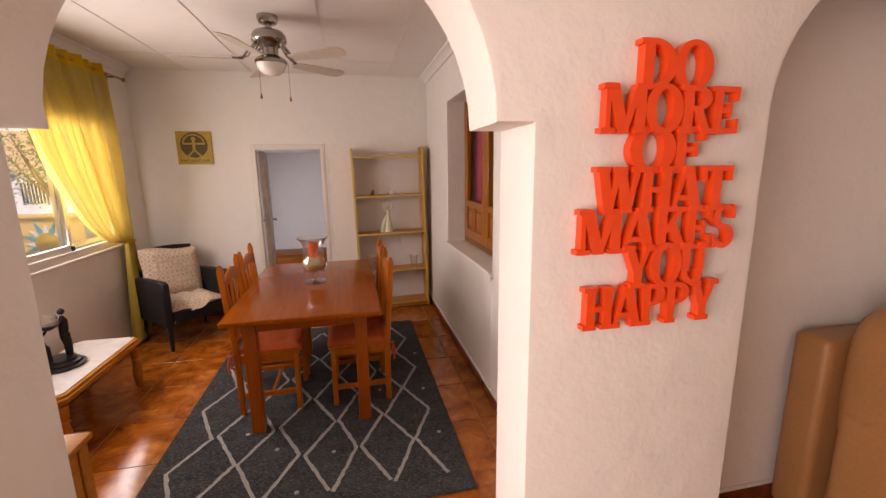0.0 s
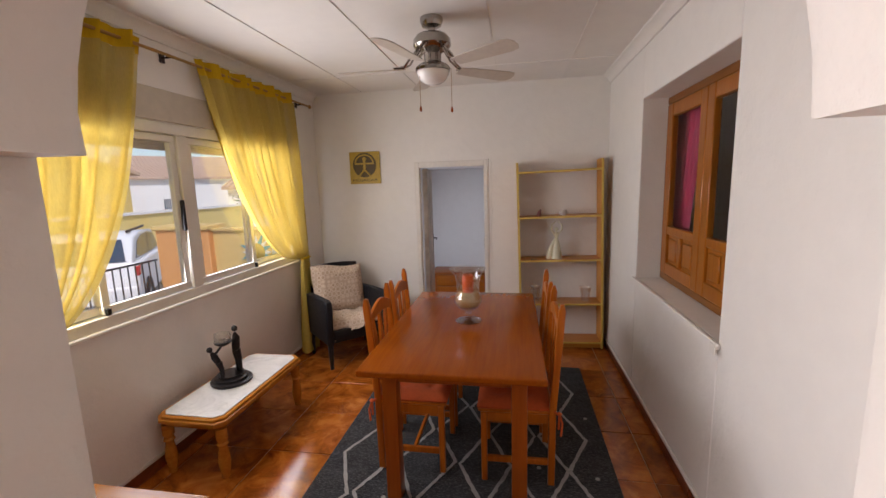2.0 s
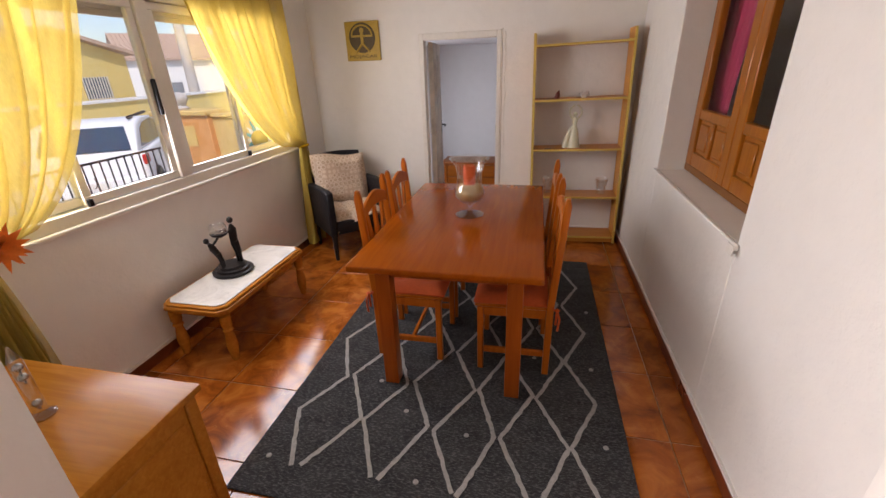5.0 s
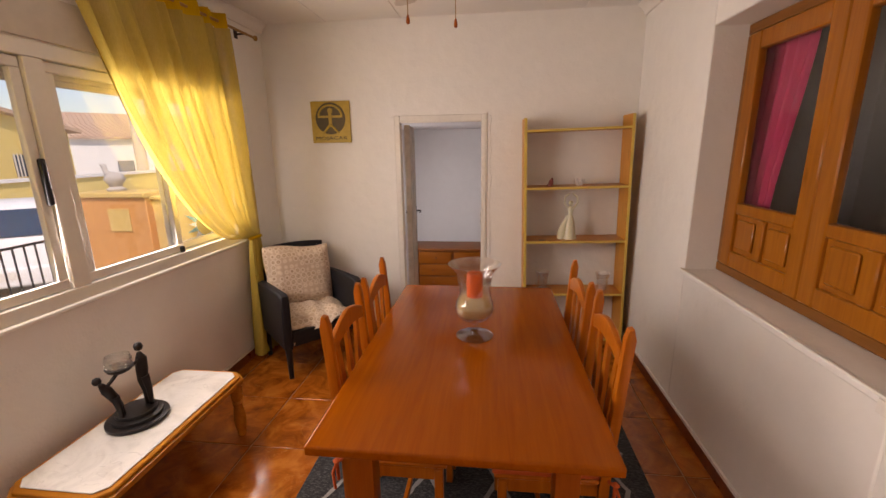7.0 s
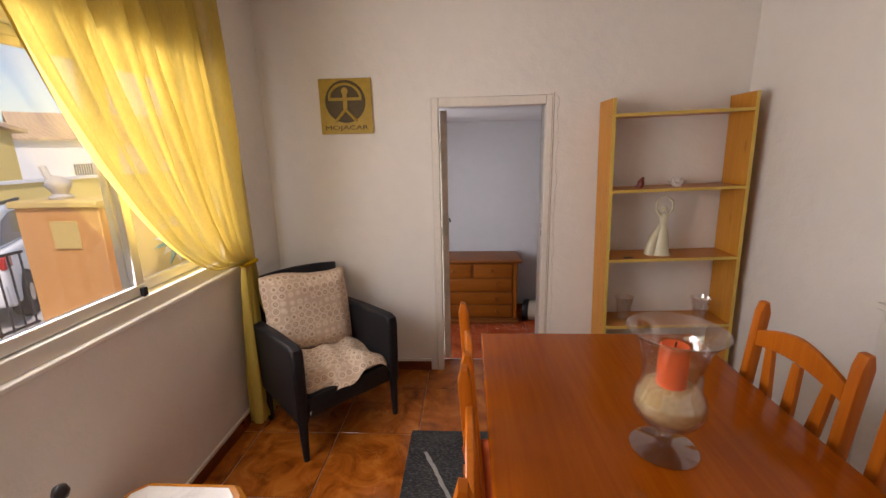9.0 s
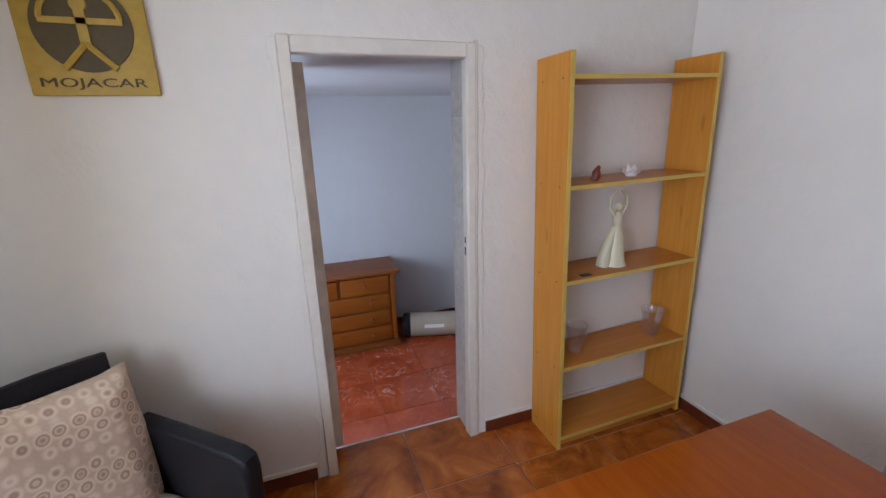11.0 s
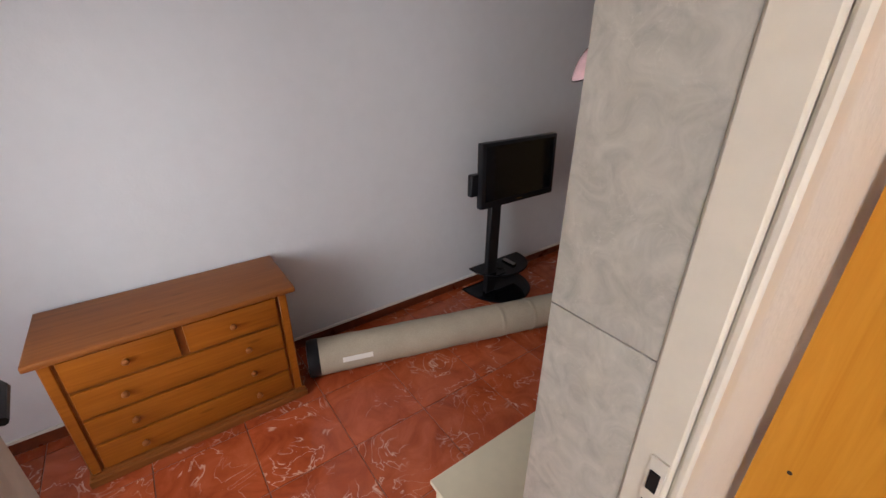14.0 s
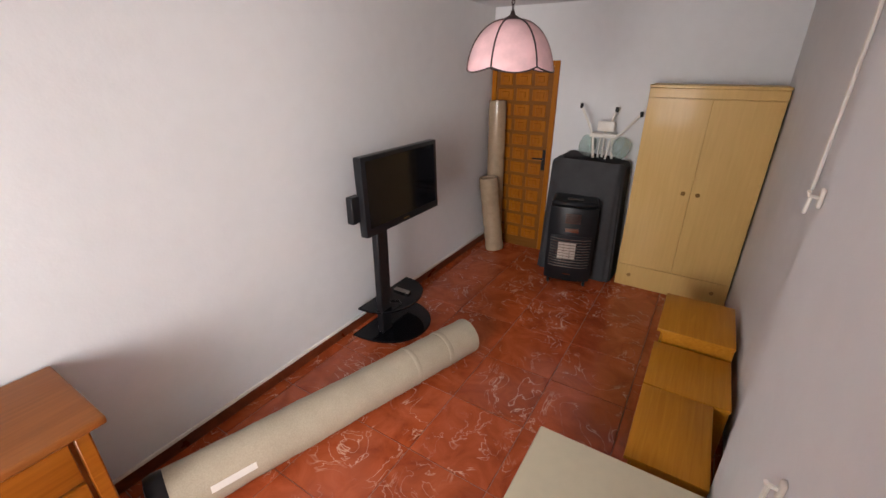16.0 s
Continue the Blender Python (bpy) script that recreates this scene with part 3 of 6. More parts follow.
# ---- windows ----
def west_window():
    y0, y1, z0, z1 = W1
    w = tagged(new("window_1"), "white aluminium sliding window with four panes", "window", kind="structure")
    xo, xi = XL - 0.10, XL + 0.004
    ym = 3.135
    rows = [(xo, xi, y0 - 0.03, y1 + 0.03, z0 - 0.03, z0 + 0.035), (xo, xi, y0 - 0.03, y1 + 0.03, z1 - 0.04, z1 + 0.03), (xo, xi, y0 - 0.03, y0 + 0.03, z0 + 0.036, z1 - 0.041),
            (xo, xi, y1 - 0.03, y1 + 0.03, z0 + 0.036, z1 - 0.041), (xo, xi, ym - 0.045, ym + 0.045, z0 + 0.036, z1 - 0.041)]
    boxes("frame", rows, ALU, w, 0.004)
    def leaf(a, b, x):
        t = 0.045
        boxes("sash", [(x - 0.016, x + 0.016, a, b, z0 + 0.04, z0 + 0.04 + t), (x - 0.016, x + 0.016, a, b, z1 - 0.045 - t, z1 - 0.045), (x - 0.016, x + 0.016, a, a + t, z0 + 0.041 + t, z1 - 0.046 - t),
                       (x - 0.016, x + 0.016, b - t, b, z0 + 0.041 + t, z1 - 0.046 - t)], ALU, w, 0.003)
        p = boxes("pane", [(x - 0.003, x + 0.003, a + t, b - t, z0 + 0.04 + t, z1 - 0.045 - t)], PANE, w)
        p.visible_shadow = False
    leaf(y0 + 0.032, 2.49, XL - 0.065)
    leaf(2.44, ym - 0.048, XL - 0.03)
    leaf(ym + 0.048, 3.85, XL - 0.03)
    leaf(3.80, y1 - 0.032, XL - 0.065)
    boxes("latch", [(XL - 0.012, XL + 0.014, 3.06, 3.085, 1.47, 1.68)], BLACK, w, 0.006, label="black slide latch")
    boxes("stopper", [(XL - 0.014, XL + 0.006, y - 0.013, y + 0.013, z0 + 0.036, z0 + 0.075) for y in (2.458, 3.825)], BLACK, w, 0.003)
    boxes("shutter_slat", [(XL - 0.135, XL - 0.12, y0, y1, z1 - 0.135 + k * 0.033, z1 - 0.1022 + k * 0.033) for k in range(4)], SHUTTER, w, 0.004)
    boxes("shutter_box", [(XL + 0.001, XL + 0.014, y0 - 0.06, y1 + 0.04, z1 + 0.035, z1 + 0.235)], SHUTTER, w, 0.004, label="ivory roller shutter cover")
    boxes("sill", [(XL - 0.24, XL + 0.022, y0 - 0.04, y1 + 0.05, z0 - 0.055, z0 - 0.031)], WHITE, w, 0.006)


def niche_window():
    y0, y1, z0, z1 = N1
    w = tagged(new("window_2"), "varnished wooden casement window with carved lower panels", "window", kind="structure")
    x = 1.14
    def fr(bm):
        for r in ((y0, y1, z0 + 0.002, z0 + 0.055), (y0, y1, z1 - 0.055, z1), (y0, y0 + 0.05, z0 + 0.056, z1 - 0.056), (y1 - 0.05, y1, z0 + 0.056, z1 - 0.056)):
            bx(bm, x, x + 0.05, *r, 0.006)
    made("frame", fr, WINDOW_DARK_GROOVE_SHADE, w, 40)
    ym = (y0 + y1) / 2
    for a, b in ((y0 + 0.052, ym - 0.002), (ym + 0.002, y1 - 0.052)):
        za, zb = z0 + 0.058, z1 - 0.058
        zp = za + 0.36
        s = 0.09
        boxes("casement", [(x - 0.012, x + 0.03, a, a + s, za, zb), (x - 0.012, x + 0.03, b - s, b, za, zb), (x - 0.011, x + 0.029, a + s, b - s, za, za + s), (x - 0.011, x + 0.029, a + s, b - s, zb - s, zb),
                           (x - 0.011, x + 0.029, a + s, b - s, zp - 0.06, zp), (x - 0.010, x + 0.028, (a + b) / 2 - 0.03, (a + b) / 2 + 0.03, za + s, zp - 0.061)], WINDOW_WOOD, w, 0.006)
        for c, d in ((a + s, (a + b) / 2 - 0.03), ((a + b) / 2 + 0.03, b - s)):
            def panel(bm, c=c, d=d):
                bx(bm, x + 0.006, x + 0.02, c, d, za + s, zp - 0.06)
                bx(bm, x - 0.006, x + 0.0055, c + 0.025, d - 0.025, za + s + 0.025, zp - 0.085, 0.008)
            made("panel", panel, WINDOW_WOOD, w, 40)
        p = boxes("pane", [(x + 0.005, x + 0.010, a + s, b - s, zp, zb - s)], NICHE_PANE, w)
        p.visible_shadow = False
    # thin raised lip of plaster along the niche edge
    boxes("sill", [(XR - 0.022, XR - 0.001, y0 - 0.03, y1 + 0.02, z0 - 0.028, z0 + 0.003)], WHITE, w, 0.006)


def pink_curtain():
    def f(u, v):
        w = 0.50 - 0.17 * math.sin(math.pi * v) ** 2
        return (1.245 + 0.018 * math.sin(u * 38), 4.10 - u * w, 2.38 - v * 2.375)
    made("curtain", lambda bm: wavy(bm, f, 48, 16), PINK_CLOTH, smooth=60, label="magenta cloth curtain hanging behind the wooden window", category="curtain")


def sill_block():
    boxes("sill_block", [(XR - 0.03, XR - 0.0225, N1[0] - 0.035, N1[0] + 0.02, N1[2] - 0.05, N1[2] - 0.002)], PAINT, bevel=0.003, label="small white block at the niche sill end", category="trim", kind="structure")


west_window()
niche_window()
sill_block()
pink_curtain()


# ---- curtains of the west window ----
def curtain(name, top, tie, flare, head_side, group):
    """top: y0, y1; tie: y, z; flare: bottom y0, y1. Gathered on the rod and tied back."""
    zt, zb = 2.60, 0.04
    c = base(name, pose(XL + 0.085, 0, 0), "sheer yellow curtain gathered on a rod and tied back", "curtain", group)
    ty, tz = tie
    def edges(z):
        if z > tz:
            k = (z - tz) / (zt - tz)
            near, far = k ** 1.0, k ** 0.42
            w = 0.05
            if head_side > 0:      # tied at the far end
                return ty - w + (top[0] - ty + w) * far, ty + w + (top[1] - ty - w) * near
            return ty - w + (top[0] - ty + w) * near, ty + w + (top[1] - ty - w) * far
        k = min(1, (tz - z) / (tz - zb))
        return ty - 0.05 + (flare[0] - ty + 0.05) * k ** 0.6, ty + 0.05 + (flare[1] - ty - 0.05) * k ** 0.6
    def sheet(z0, z1, amp):
        def f(u, v):
            z = z0 + (z1 - z0) * v
            a, b = edges(z)
            w = b - a
            ph = 2 * math.pi * u
            tight = min(1.0, 0.35 + abs(z - tz) * 0.9)
            fold = math.sin(ph * 9 + 0.7 * math.sin(ph * 2)) * 0.6 + math.sin(ph * 17 + 1.3 + z) * 0.25 + math.sin(ph * 4 + z * 1.5) * 0.4
            sag = -0.05 * math.sin(math.pi * min(1, max(0, (z - tz) / (zt - tz)))) if z > tz else 0
            return (fold * amp * tight * 0.058, a + w * u + 0.01 * math.sin(ph * 9 + 1), z + sag * (u if head_side < 0 else 1 - u))
        return f
    made("drape", lambda bm: wavy(bm, sheet(zt - 0.06, zb, 1.0), 150, 46), CURTAIN, c, 80)
    made("heading", lambda bm: wavy(bm, sheet(zt + 0.035, zt - 0.061, 0.8), 150, 6), CURTAIN_HEAD, c, 80, label="gathered opaque heading")
    def band(bm):
        pts = [(0.035 * math.cos(a), ty + 0.06 * math.sin(a), tz + 0.01 * math.cos(a)) for a in np.linspace(0, 2 * math.pi, 17)]
        tube(bm, pts, 0.012, 6)
    made("tieback", band, CURTAIN_HEAD, c, 60)
    return c


curtain("curtain", (3.26, 4.50), (4.52, 1.02), (4.36, 4.60), 1, "yellow window curtains")
curtain("curtain", (1.42, 2.82), (1.83, 1.02), (1.68, 1.98), -1, "yellow window curtains")


def rod():
    r = base("curtain_rod", pose(XL + 0.085, 0, 2.585), "thin brass curtain rod with bracket above the window", "curtain rod")
    def f(bm):
        tube(bm, [(0, 1.35, 0), (0, 4.86, 0)], 0.010)
        for y in (1.35, 4.86):
            lathe(bm, [(0.001, -0.022), (0.014, -0.015), (0.018, 0), (0.014, 0.015), (0.001, 0.022)], 12, (0, y, 0))
    made("rail", f, BRASS, r, 40)
    for y in (1.5, 3.05, 4.72):
        def g(bm):
            tube(bm, [(0, y, 0), (-0.082, y, 0.0)], 0.007)
            bx(bm, -0.084, -0.078, y - 0.02, y + 0.02, -0.03, 0.03)
        made("bracket", g, LEAD, r, 40)


rod()


def silk_flower():
    fl = base("silk_flower", pose(XL + 0.17, 1.86, 1.05), "orange silk flowers tucked in the curtain tie", "flower")
    rnd = random.Random(5)
    def petals(bm):
        for cx, cy, cz, R in ((0.02, 0.05, 0.02, 0.10), (0.0, -0.10, -0.04, 0.085)):
            for ring in range(3):
                for k in range(11):
                    a, tilt, L = 2 * math.pi * k / 11 + ring * 0.3, 0.15 + ring * 0.4, R * (1 - ring * 0.2) * rnd.uniform(0.85, 1.15)
                    d = Vector((math.sin(tilt), math.cos(tilt) * math.cos(a), math.cos(tilt) * math.sin(a)))
                    s = d.cross(Vector((1, 0, 0.1))).normalized() * 0.016
                    o = Vector((cx, cy, cz))
                    p = [o, o + d * L * 0.5 + s, o + d * L, o + d * L * 0.5 - s]
                    bm.faces.new([bm.verts.new(q) for q in p])
    made("petals", petals, FLOWER, fl)
    made("stem", lambda bm: tube(bm, [(0.01, 0.05, 0.02), (0.0, -0.02, -0.05), (-0.03, -0.08, -0.10)], 0.004, 6), LEAF, fl)


silk_flower()


# ---- dining room things ----
def rug():
    x0, x1, y0, y1 = -1.16, 0.615, 1.79, 4.37
    r = base("rug", pose(0, 0, 0), "charcoal woven rug with cream zigzag diamond lines", "rug")
    boxes("pile", [(x0, x1, y0, y1, 0.001, 0.014)], RUG, r, 0.004)
    rnd = random.Random(3)
    def lines(bm):
        def strip(pts):
            n = len(pts)
            vs = []
            for i, (x, y) in enumerate(pts):
                a, b = pts[max(i - 1, 0)], pts[min(i + 1, n - 1)]
                d = Vector((b[0] - a[0], b[1] - a[1])).normalized()
                w = 0.0105 * rnd.uniform(0.8, 1.25)
                vs.append((bm.verts.new((x - d.y * w, y + d.x * w, 0.0185)), bm.verts.new((x + d.y * w, y - d.x * w, 0.0185))))
            for (a, b), (c, d) in zip(vs, vs[1:]):
                bm.faces.new((a, b, d, c))
        turn_x = (-1.078, -0.905, -0.707, -0.52, -0.33, -0.147, 0.01, 0.172, 0.346, 0.505)
        turn_y = (1.94, 2.27, 2.57, 2.90, 3.235, 3.565, 3.86, 4.19)
        for c in range(9):
            corners = []
            for k, y in enumerate(turn_y):
                inner = k % 2 == (1 if c % 2 == 0 else 0)      # at its lower or its upper side
                x = turn_x[c] + 0.013 if inner else turn_x[c + 1] - 0.013
                corners.append((x + rnd.uniform(-0.012, 0.012), y + rnd.uniform(-0.015, 0.015)))
            pts = []
            for (xa, ya), (xb, yb) in zip(corners, corners[1:]):
                for q in range(12):
                    u = q / 12
                    pts.append((xa + (xb - xa) * u + rnd.uniform(-0.0035, 0.0035), ya + (yb - ya) * u))
            pts.append(corners[-1])
            strip(pts)
    made("pattern", lines, RUG_LINE, r, label="cream zigzag lines")
    for x, y in ((-0.49, 2.36), (-1.06, 1.975), (0.51, 2.306), (0.50, 2.864), (-0.15, 2.26), (0.17, 2.92), (-0.7, 2.56), (0.53, 3.5), (-0.9, 3.3), (-0.33, 1.97)):
        made("tuft", lambda bm: lathe(bm, [(0.014, 0.0145), (0.012, 0.018), (0.001, 0.0185)], 8, (x, y, 0)), RUG_LINE, r)


rug()
TX0, TX1, TY0, TY1, TZ = -0.762, 0.18, 2.425, 3.985, 0.825


def dining_table():
    t = base("dining_table", pose(0, 0, 0.014), "glossy reddish pine rectangular dining table on square legs", "table")
    z = TZ - 0.014
    boxes("top", [(TX0, TX1, TY0, TY1, z - 0.035, z)], TABLE_TOP, t, 0.010, 3)
    boxes("apron", [(TX0 + 0.10, TX1 - 0.10, TY0 + 0.15, TY0 + 0.172, z - 0.125, z - 0.036), (TX0 + 0.10, TX1 - 0.10, TY1 - 0.172, TY1 - 0.15, z - 0.125, z - 0.036),
                    (TX0 + 0.11, TX0 + 0.132, TY0 + 0.172, TY1 - 0.172, z - 0.125, z - 0.036), (TX1 - 0.132, TX1 - 0.11, TY0 + 0.172, TY1 - 0.172, z - 0.125, z - 0.036)], TABLE_LEG, t, 0.003)
    for x in (TX0 + 0.09, TX1 - 0.17):
        for y in (TY0 + 0.13, TY1 - 0.21):
            boxes("leg", [(x, x + 0.08, y, y + 0.08, 0, z - 0.036)], TABLE_LEG, t, 0.006, 2)


dining_table()


def dining_chair():
    """Faces +x; the origin under the middle of the seat."""
    c = base("dining_chair", pose(0, 0, 0), "honey pine dining chair with a tied orange cushion", "chair", "chairs round the dining table")
    w = 0.20
    tilt = 0.06
    for s in (-1, 1):
        def post(bm, s=s):
            y0, y1 = s * w - 0.018, s * w + 0.018
            prism(bm, [(-0.215, 0), (-0.178, 0), (-0.180, 0.44), (-0.190 - tilt * 0.6, 1.03), (-0.200 - tilt * 0.62, 1.068), (-0.217 - tilt * 0.62, 1.071), (-0.228 - tilt * 0.6, 1.03), (-0.220, 0.44)], "y", y0, y1, 0.006, 2)
        made("back_post", post, CHAIR_WOOD, c, 40)
        boxes("front_leg", [(0.165, 0.20, s * w - 0.018, s * w + 0.018, 0, 0.43)], CHAIR_WOOD, c, 0.005)
        boxes("stretcher", [(-0.178, 0.165, s * w - 0.011, s * w + 0.011, 0.12, 0.155)], CHAIR_WOOD, c, 0.003)
        boxes("seat_rail", [(-0.178, 0.165, s * w - 0.011, s * w + 0.011, 0.375, 0.43)], CHAIR_WOOD, c, 0.003)
    boxes("cross_rail", [(0.172, 0.194, -w + 0.018, w - 0.018, 0.375, 0.43), (-0.21, -0.19, -w + 0.018, w - 0.018, 0.375, 0.43), (0.0, 0.02, -w + 0.012, w - 0.012, 0.122, 0.15)], CHAIR_WOOD, c, 0.003)
    boxes("seat", [(-0.205, 0.215, -0.215, 0.215, 0.431, 0.449)], CHAIR_WOOD, c, 0.006)
    def top_rail(bm):
        n = 14
        pts = [(-0.183 + 0.366 * k / n, 0.965 + 0.055 * (1 - abs(2 * k / n - 1) ** 1.6)) for k in range(n + 1)]
        low = [(-0.183 + 0.366 * k / n, 0.905 + 0.03 * (1 - (2 * k / n - 1) ** 2)) for k in range(n, -1, -1)]
        prism(bm, pts + low, "x", -0.243, -0.222, 0.004)
    made("top_rail", top_rail, CHAIR_WOOD, c, 40)
    for y in (-0.10, 0.0, 0.10):
        def slat(bm, y=y):
            k = y * 0.25
            prism(bm, [(y - 0.017 - k, 0.50), (y + 0.017 - k, 0.50), (y + 0.024, 0.72), (y + 0.016 + k, 0.925), (y - 0.016 + k, 0.925), (y - 0.024, 0.72)], "x", -0.008, 0.008)
            bmesh.ops.transform(bm, matrix=pose(-0.213, 0, 0.44, 0, -3.2, 0) @ pose(0, 0, -0.44), verts=bm.verts)
        made("slat", slat, CHAIR_WOOD, c)
    boxes("lower_back_rail", [(-0.222, -0.204, -0.182, 0.182, 0.475, 0.515)], CHAIR_WOOD, c, 0.003)
    def cushion(bm):
        def f(u, v):
            x, y = -0.19 + 0.41 * u, -0.21 + 0.42 * v
            e = max(0, min(1, min(u, v, 1 - u, 1 - v) * 7)) ** 0.5
            d = sum(math.exp(-((u - a) ** 2 + (v - b) ** 2) * 180) for a in (0.3, 0.7) for b in (0.3, 0.7))
            return (x, y, 0.462 + 0.034 * e - 0.018 * d)
        wavy(bm, f, 22, 22)
        bx(bm, -0.19, 0.22, -0.21, 0.21, 0.450, 0.463, 0.004)
    made("cushion", cushion, CUSHION, c, 60, label="buttoned orange cushion")
    for s in (-1, 1):
        def ties(bm):
            tube(bm, [(-0.20, s * 0.17, 0.46), (-0.215, s * 0.225, 0.455), (-0.235, s * 0.225, 0.44), (-0.232, s * 0.23, 0.36)], 0.007, 6)
            tube(bm, [(-0.235, s * 0.225, 0.445), (-0.25, s * 0.24, 0.40), (-0.242, s * 0.245, 0.33)], 0.006, 6)
            lathe(bm, [(0.001, -0.014), (0.016, 0), (0.001, 0.014)], 8, (-0.235, s * 0.228, 0.45))
        made("tie", ties, CUSHION, c, 60)
    return c


ch = dining_chair()
ch.matrix_basis = pose(-0.585, 3.015, 0.014)
for x, y, r in ((-0.585, 3.50, 2), (0.015, 3.50, 180), (0.03, 2.99, 181)):
    copy_thing(ch, pose(x, y, 0.014, 0, 0, r))


def candle_glass():
    g = base("candle_glass", pose(-0.278, 3.24, TZ) @ Matrix.Diagonal((1.13, 1.13, 1.17, 1)), "hurricane glass with cream sand and an orange candle", "candle holder")
    def f(bm):
        out = [(0.076, 0.0), (0.078, 0.004), (0.05, 0.012), (0.018, 0.02), (0.014, 0.03), (0.019, 0.04), (0.015, 0.055), (0.03, 0.066), (0.066, 0.085), (0.083, 0.115), (0.078, 0.145), (0.066, 0.17), (0.066, 0.22), (0.076, 0.27), (0.108, 0.305)]
        inn = [(0.104, 0.305), (0.072, 0.27), (0.062, 0.22), (0.062, 0.17), (0.074, 0.145), (0.078, 0.115), (0.062, 0.09), (0.02, 0.075), (0.0005, 0.074)]
        lathe(bm, out + inn, 40)
    made("glass", f, GLASS, g, 50)
    made("sand", lambda bm: lathe(bm, [(0.0005, 0.0765), (0.018, 0.077), (0.060, 0.092), (0.0755, 0.115), (0.072, 0.142), (0.060, 0.165), (0.03, 0.172), (0.0005, 0.173)], 32), SAND, g, 50)
    def c(bm):
        lathe(bm, [(0.032, 0.168), (0.033, 0.17), (0.033, 0.262), (0.029, 0.268), (0.02, 0.264), (0.0005, 0.262)], 28)
    made("candle", c, CANDLE, g, 40)
    made("wick", lambda bm: tube(bm, [(0, 0, 0.261), (0.002, 0, 0.275)], 0.0018, 6), BLACK, g)


candle_glass()


def coffee_table():
    t = base("coffee_table", pose(-1.90, 3.04, 0), "low pine coffee table with white marble top and turned legs", "coffee table")
    hx, hy, z = 0.235, 0.49, 0.405
    def rim(bm):
        cut = 0.05
        def oct_(a, b):
            return [(-a + cut, -b), (a - cut, -b), (a, -b + cut), (a, b - cut), (a - cut, b), (-a + cut, b), (-a, b - cut), (-a, -b + cut)]
        prism(bm, oct_(hx, hy), "z", z - 0.045, z - 0.022, 0.006, 2)
        prism(bm, oct_(hx - 0.012, hy - 0.012), "z", z - 0.0225, z - 0.004, 0.004)
        prism(bm, oct_(hx - 0.03, hy - 0.03), "z", z - 0.075, z - 0.046)
    made("rim", rim, HONEY, t, 40)
    def slab(bm):
        cut, a, b = 0.04, hx - 0.035, hy - 0.035
        prism(bm, [(-a + cut, -b), (a - cut, -b), (a, -b + cut), (a, b - cut), (a - cut, b), (-a + cut, b), (-a, b - cut), (-a, -b + cut)], "z", z - 0.003, z + 0.003, 0.002)
    made("marble_slab", slab, WHITE_MARBLE, t, 40, label="white veined marble slab")
    for sx in (-1, 1):
        for sy in (-1, 1):
            made("leg", lambda bm: lathe(bm, [(0.018, 0), (0.026, 0.012), (0.022, 0.03), (0.028, 0.05), (0.036, 0.11), (0.03, 0.17), (0.022, 0.21), (0.034, 0.225), (0.025, 0.24), (0.034, 0.26), (0.034, 0.33)], 16, (sx * 0.185, sy * 0.43, 0)), HONEY, t, 50)


coffee_table()


def statuette():
    s = base("statuette", pose(-1.94, 3.03, 0.408, 0, 0, -22) @ Matrix.Diagonal((1.12, 1.12, 1.13, 1)), "dark bronze statuette of two figures holding a glass bowl", "statuette")
    def plinth(bm):
        lathe(bm, [(0.115, 0), (0.12, 0.006), (0.12, 0.018), (0.098, 0.022), (0.098, 0.036), (0.078, 0.04), (0.078, 0.055), (0.0005, 0.057)], 32)
    made("plinth", plinth, BRONZE, s, 40)
    def figures(bm):
        # standing abstract figure
        tube(bm, [(0.0, 0.05, 0.055), (0.005, 0.05, 0.12), (0.0, 0.045, 0.17), (0.0, 0.05, 0.22), (0, 0.055, 0.27), (0, 0.05, 0.30)], [0.012, 0.016, 0.02, 0.024, 0.022, 0.008], 10)
        tube(bm, [(0.02, 0.055, 0.055), (0.018, 0.055, 0.13), (0.01, 0.05, 0.19)], [0.01, 0.014, 0.02], 8)
        lathe(bm, [(0.001, -0.02), (0.014, -0.014), (0.019, 0), (0.014, 0.014), (0.001, 0.022)], 12, (0, 0.052, 0.325))
        tube(bm, [(0.01, 0.05, 0.275), (0.01, 0.0, 0.25), (0.0, -0.03, 0.24)], 0.007, 6)
        # leaning abstract figure
        tube(bm, [(0.0, -0.05, 0.05), (0.0, -0.055, 0.10), (0.0, -0.07, 0.145), (0.0, -0.09, 0.19), (0, -0.105, 0.222)], [0.011, 0.014, 0.018, 0.021, 0.010], 10)
        tube(bm, [(0.02, -0.065, 0.05), (0.016, -0.065, 0.10), (0.01, -0.07, 0.15)], [0.01, 0.013, 0.018], 8)
        lathe(bm, [(0.001, -0.018), (0.013, -0.012), (0.017, 0), (0.013, 0.012), (0.001, 0.018)], 12, (0, -0.115, 0.243))
        tube(bm, [(0.01, -0.095, 0.205), (0.01, -0.07, 0.225), (0.0, -0.04, 0.245)], 0.007, 6)
        lathe(bm, [(0.02, 0.222), (0.045, 0.235), (0.052, 0.25), (0.047, 0.25), (0.02, 0.23), (0.0005, 0.229)], 20, (0, -0.03, 0.02))
    made("figures", figures, BRONZE, s, 60)
    made("glass_bowl", lambda bm: lathe(bm, [(0.047, 0.252), (0.05, 0.28), (0.046, 0.30), (0.043, 0.30), (0.046, 0.28), (0.043, 0.254)], 24, (0, -0.03, 0.02)), GLASS, s, 50)


statuette()


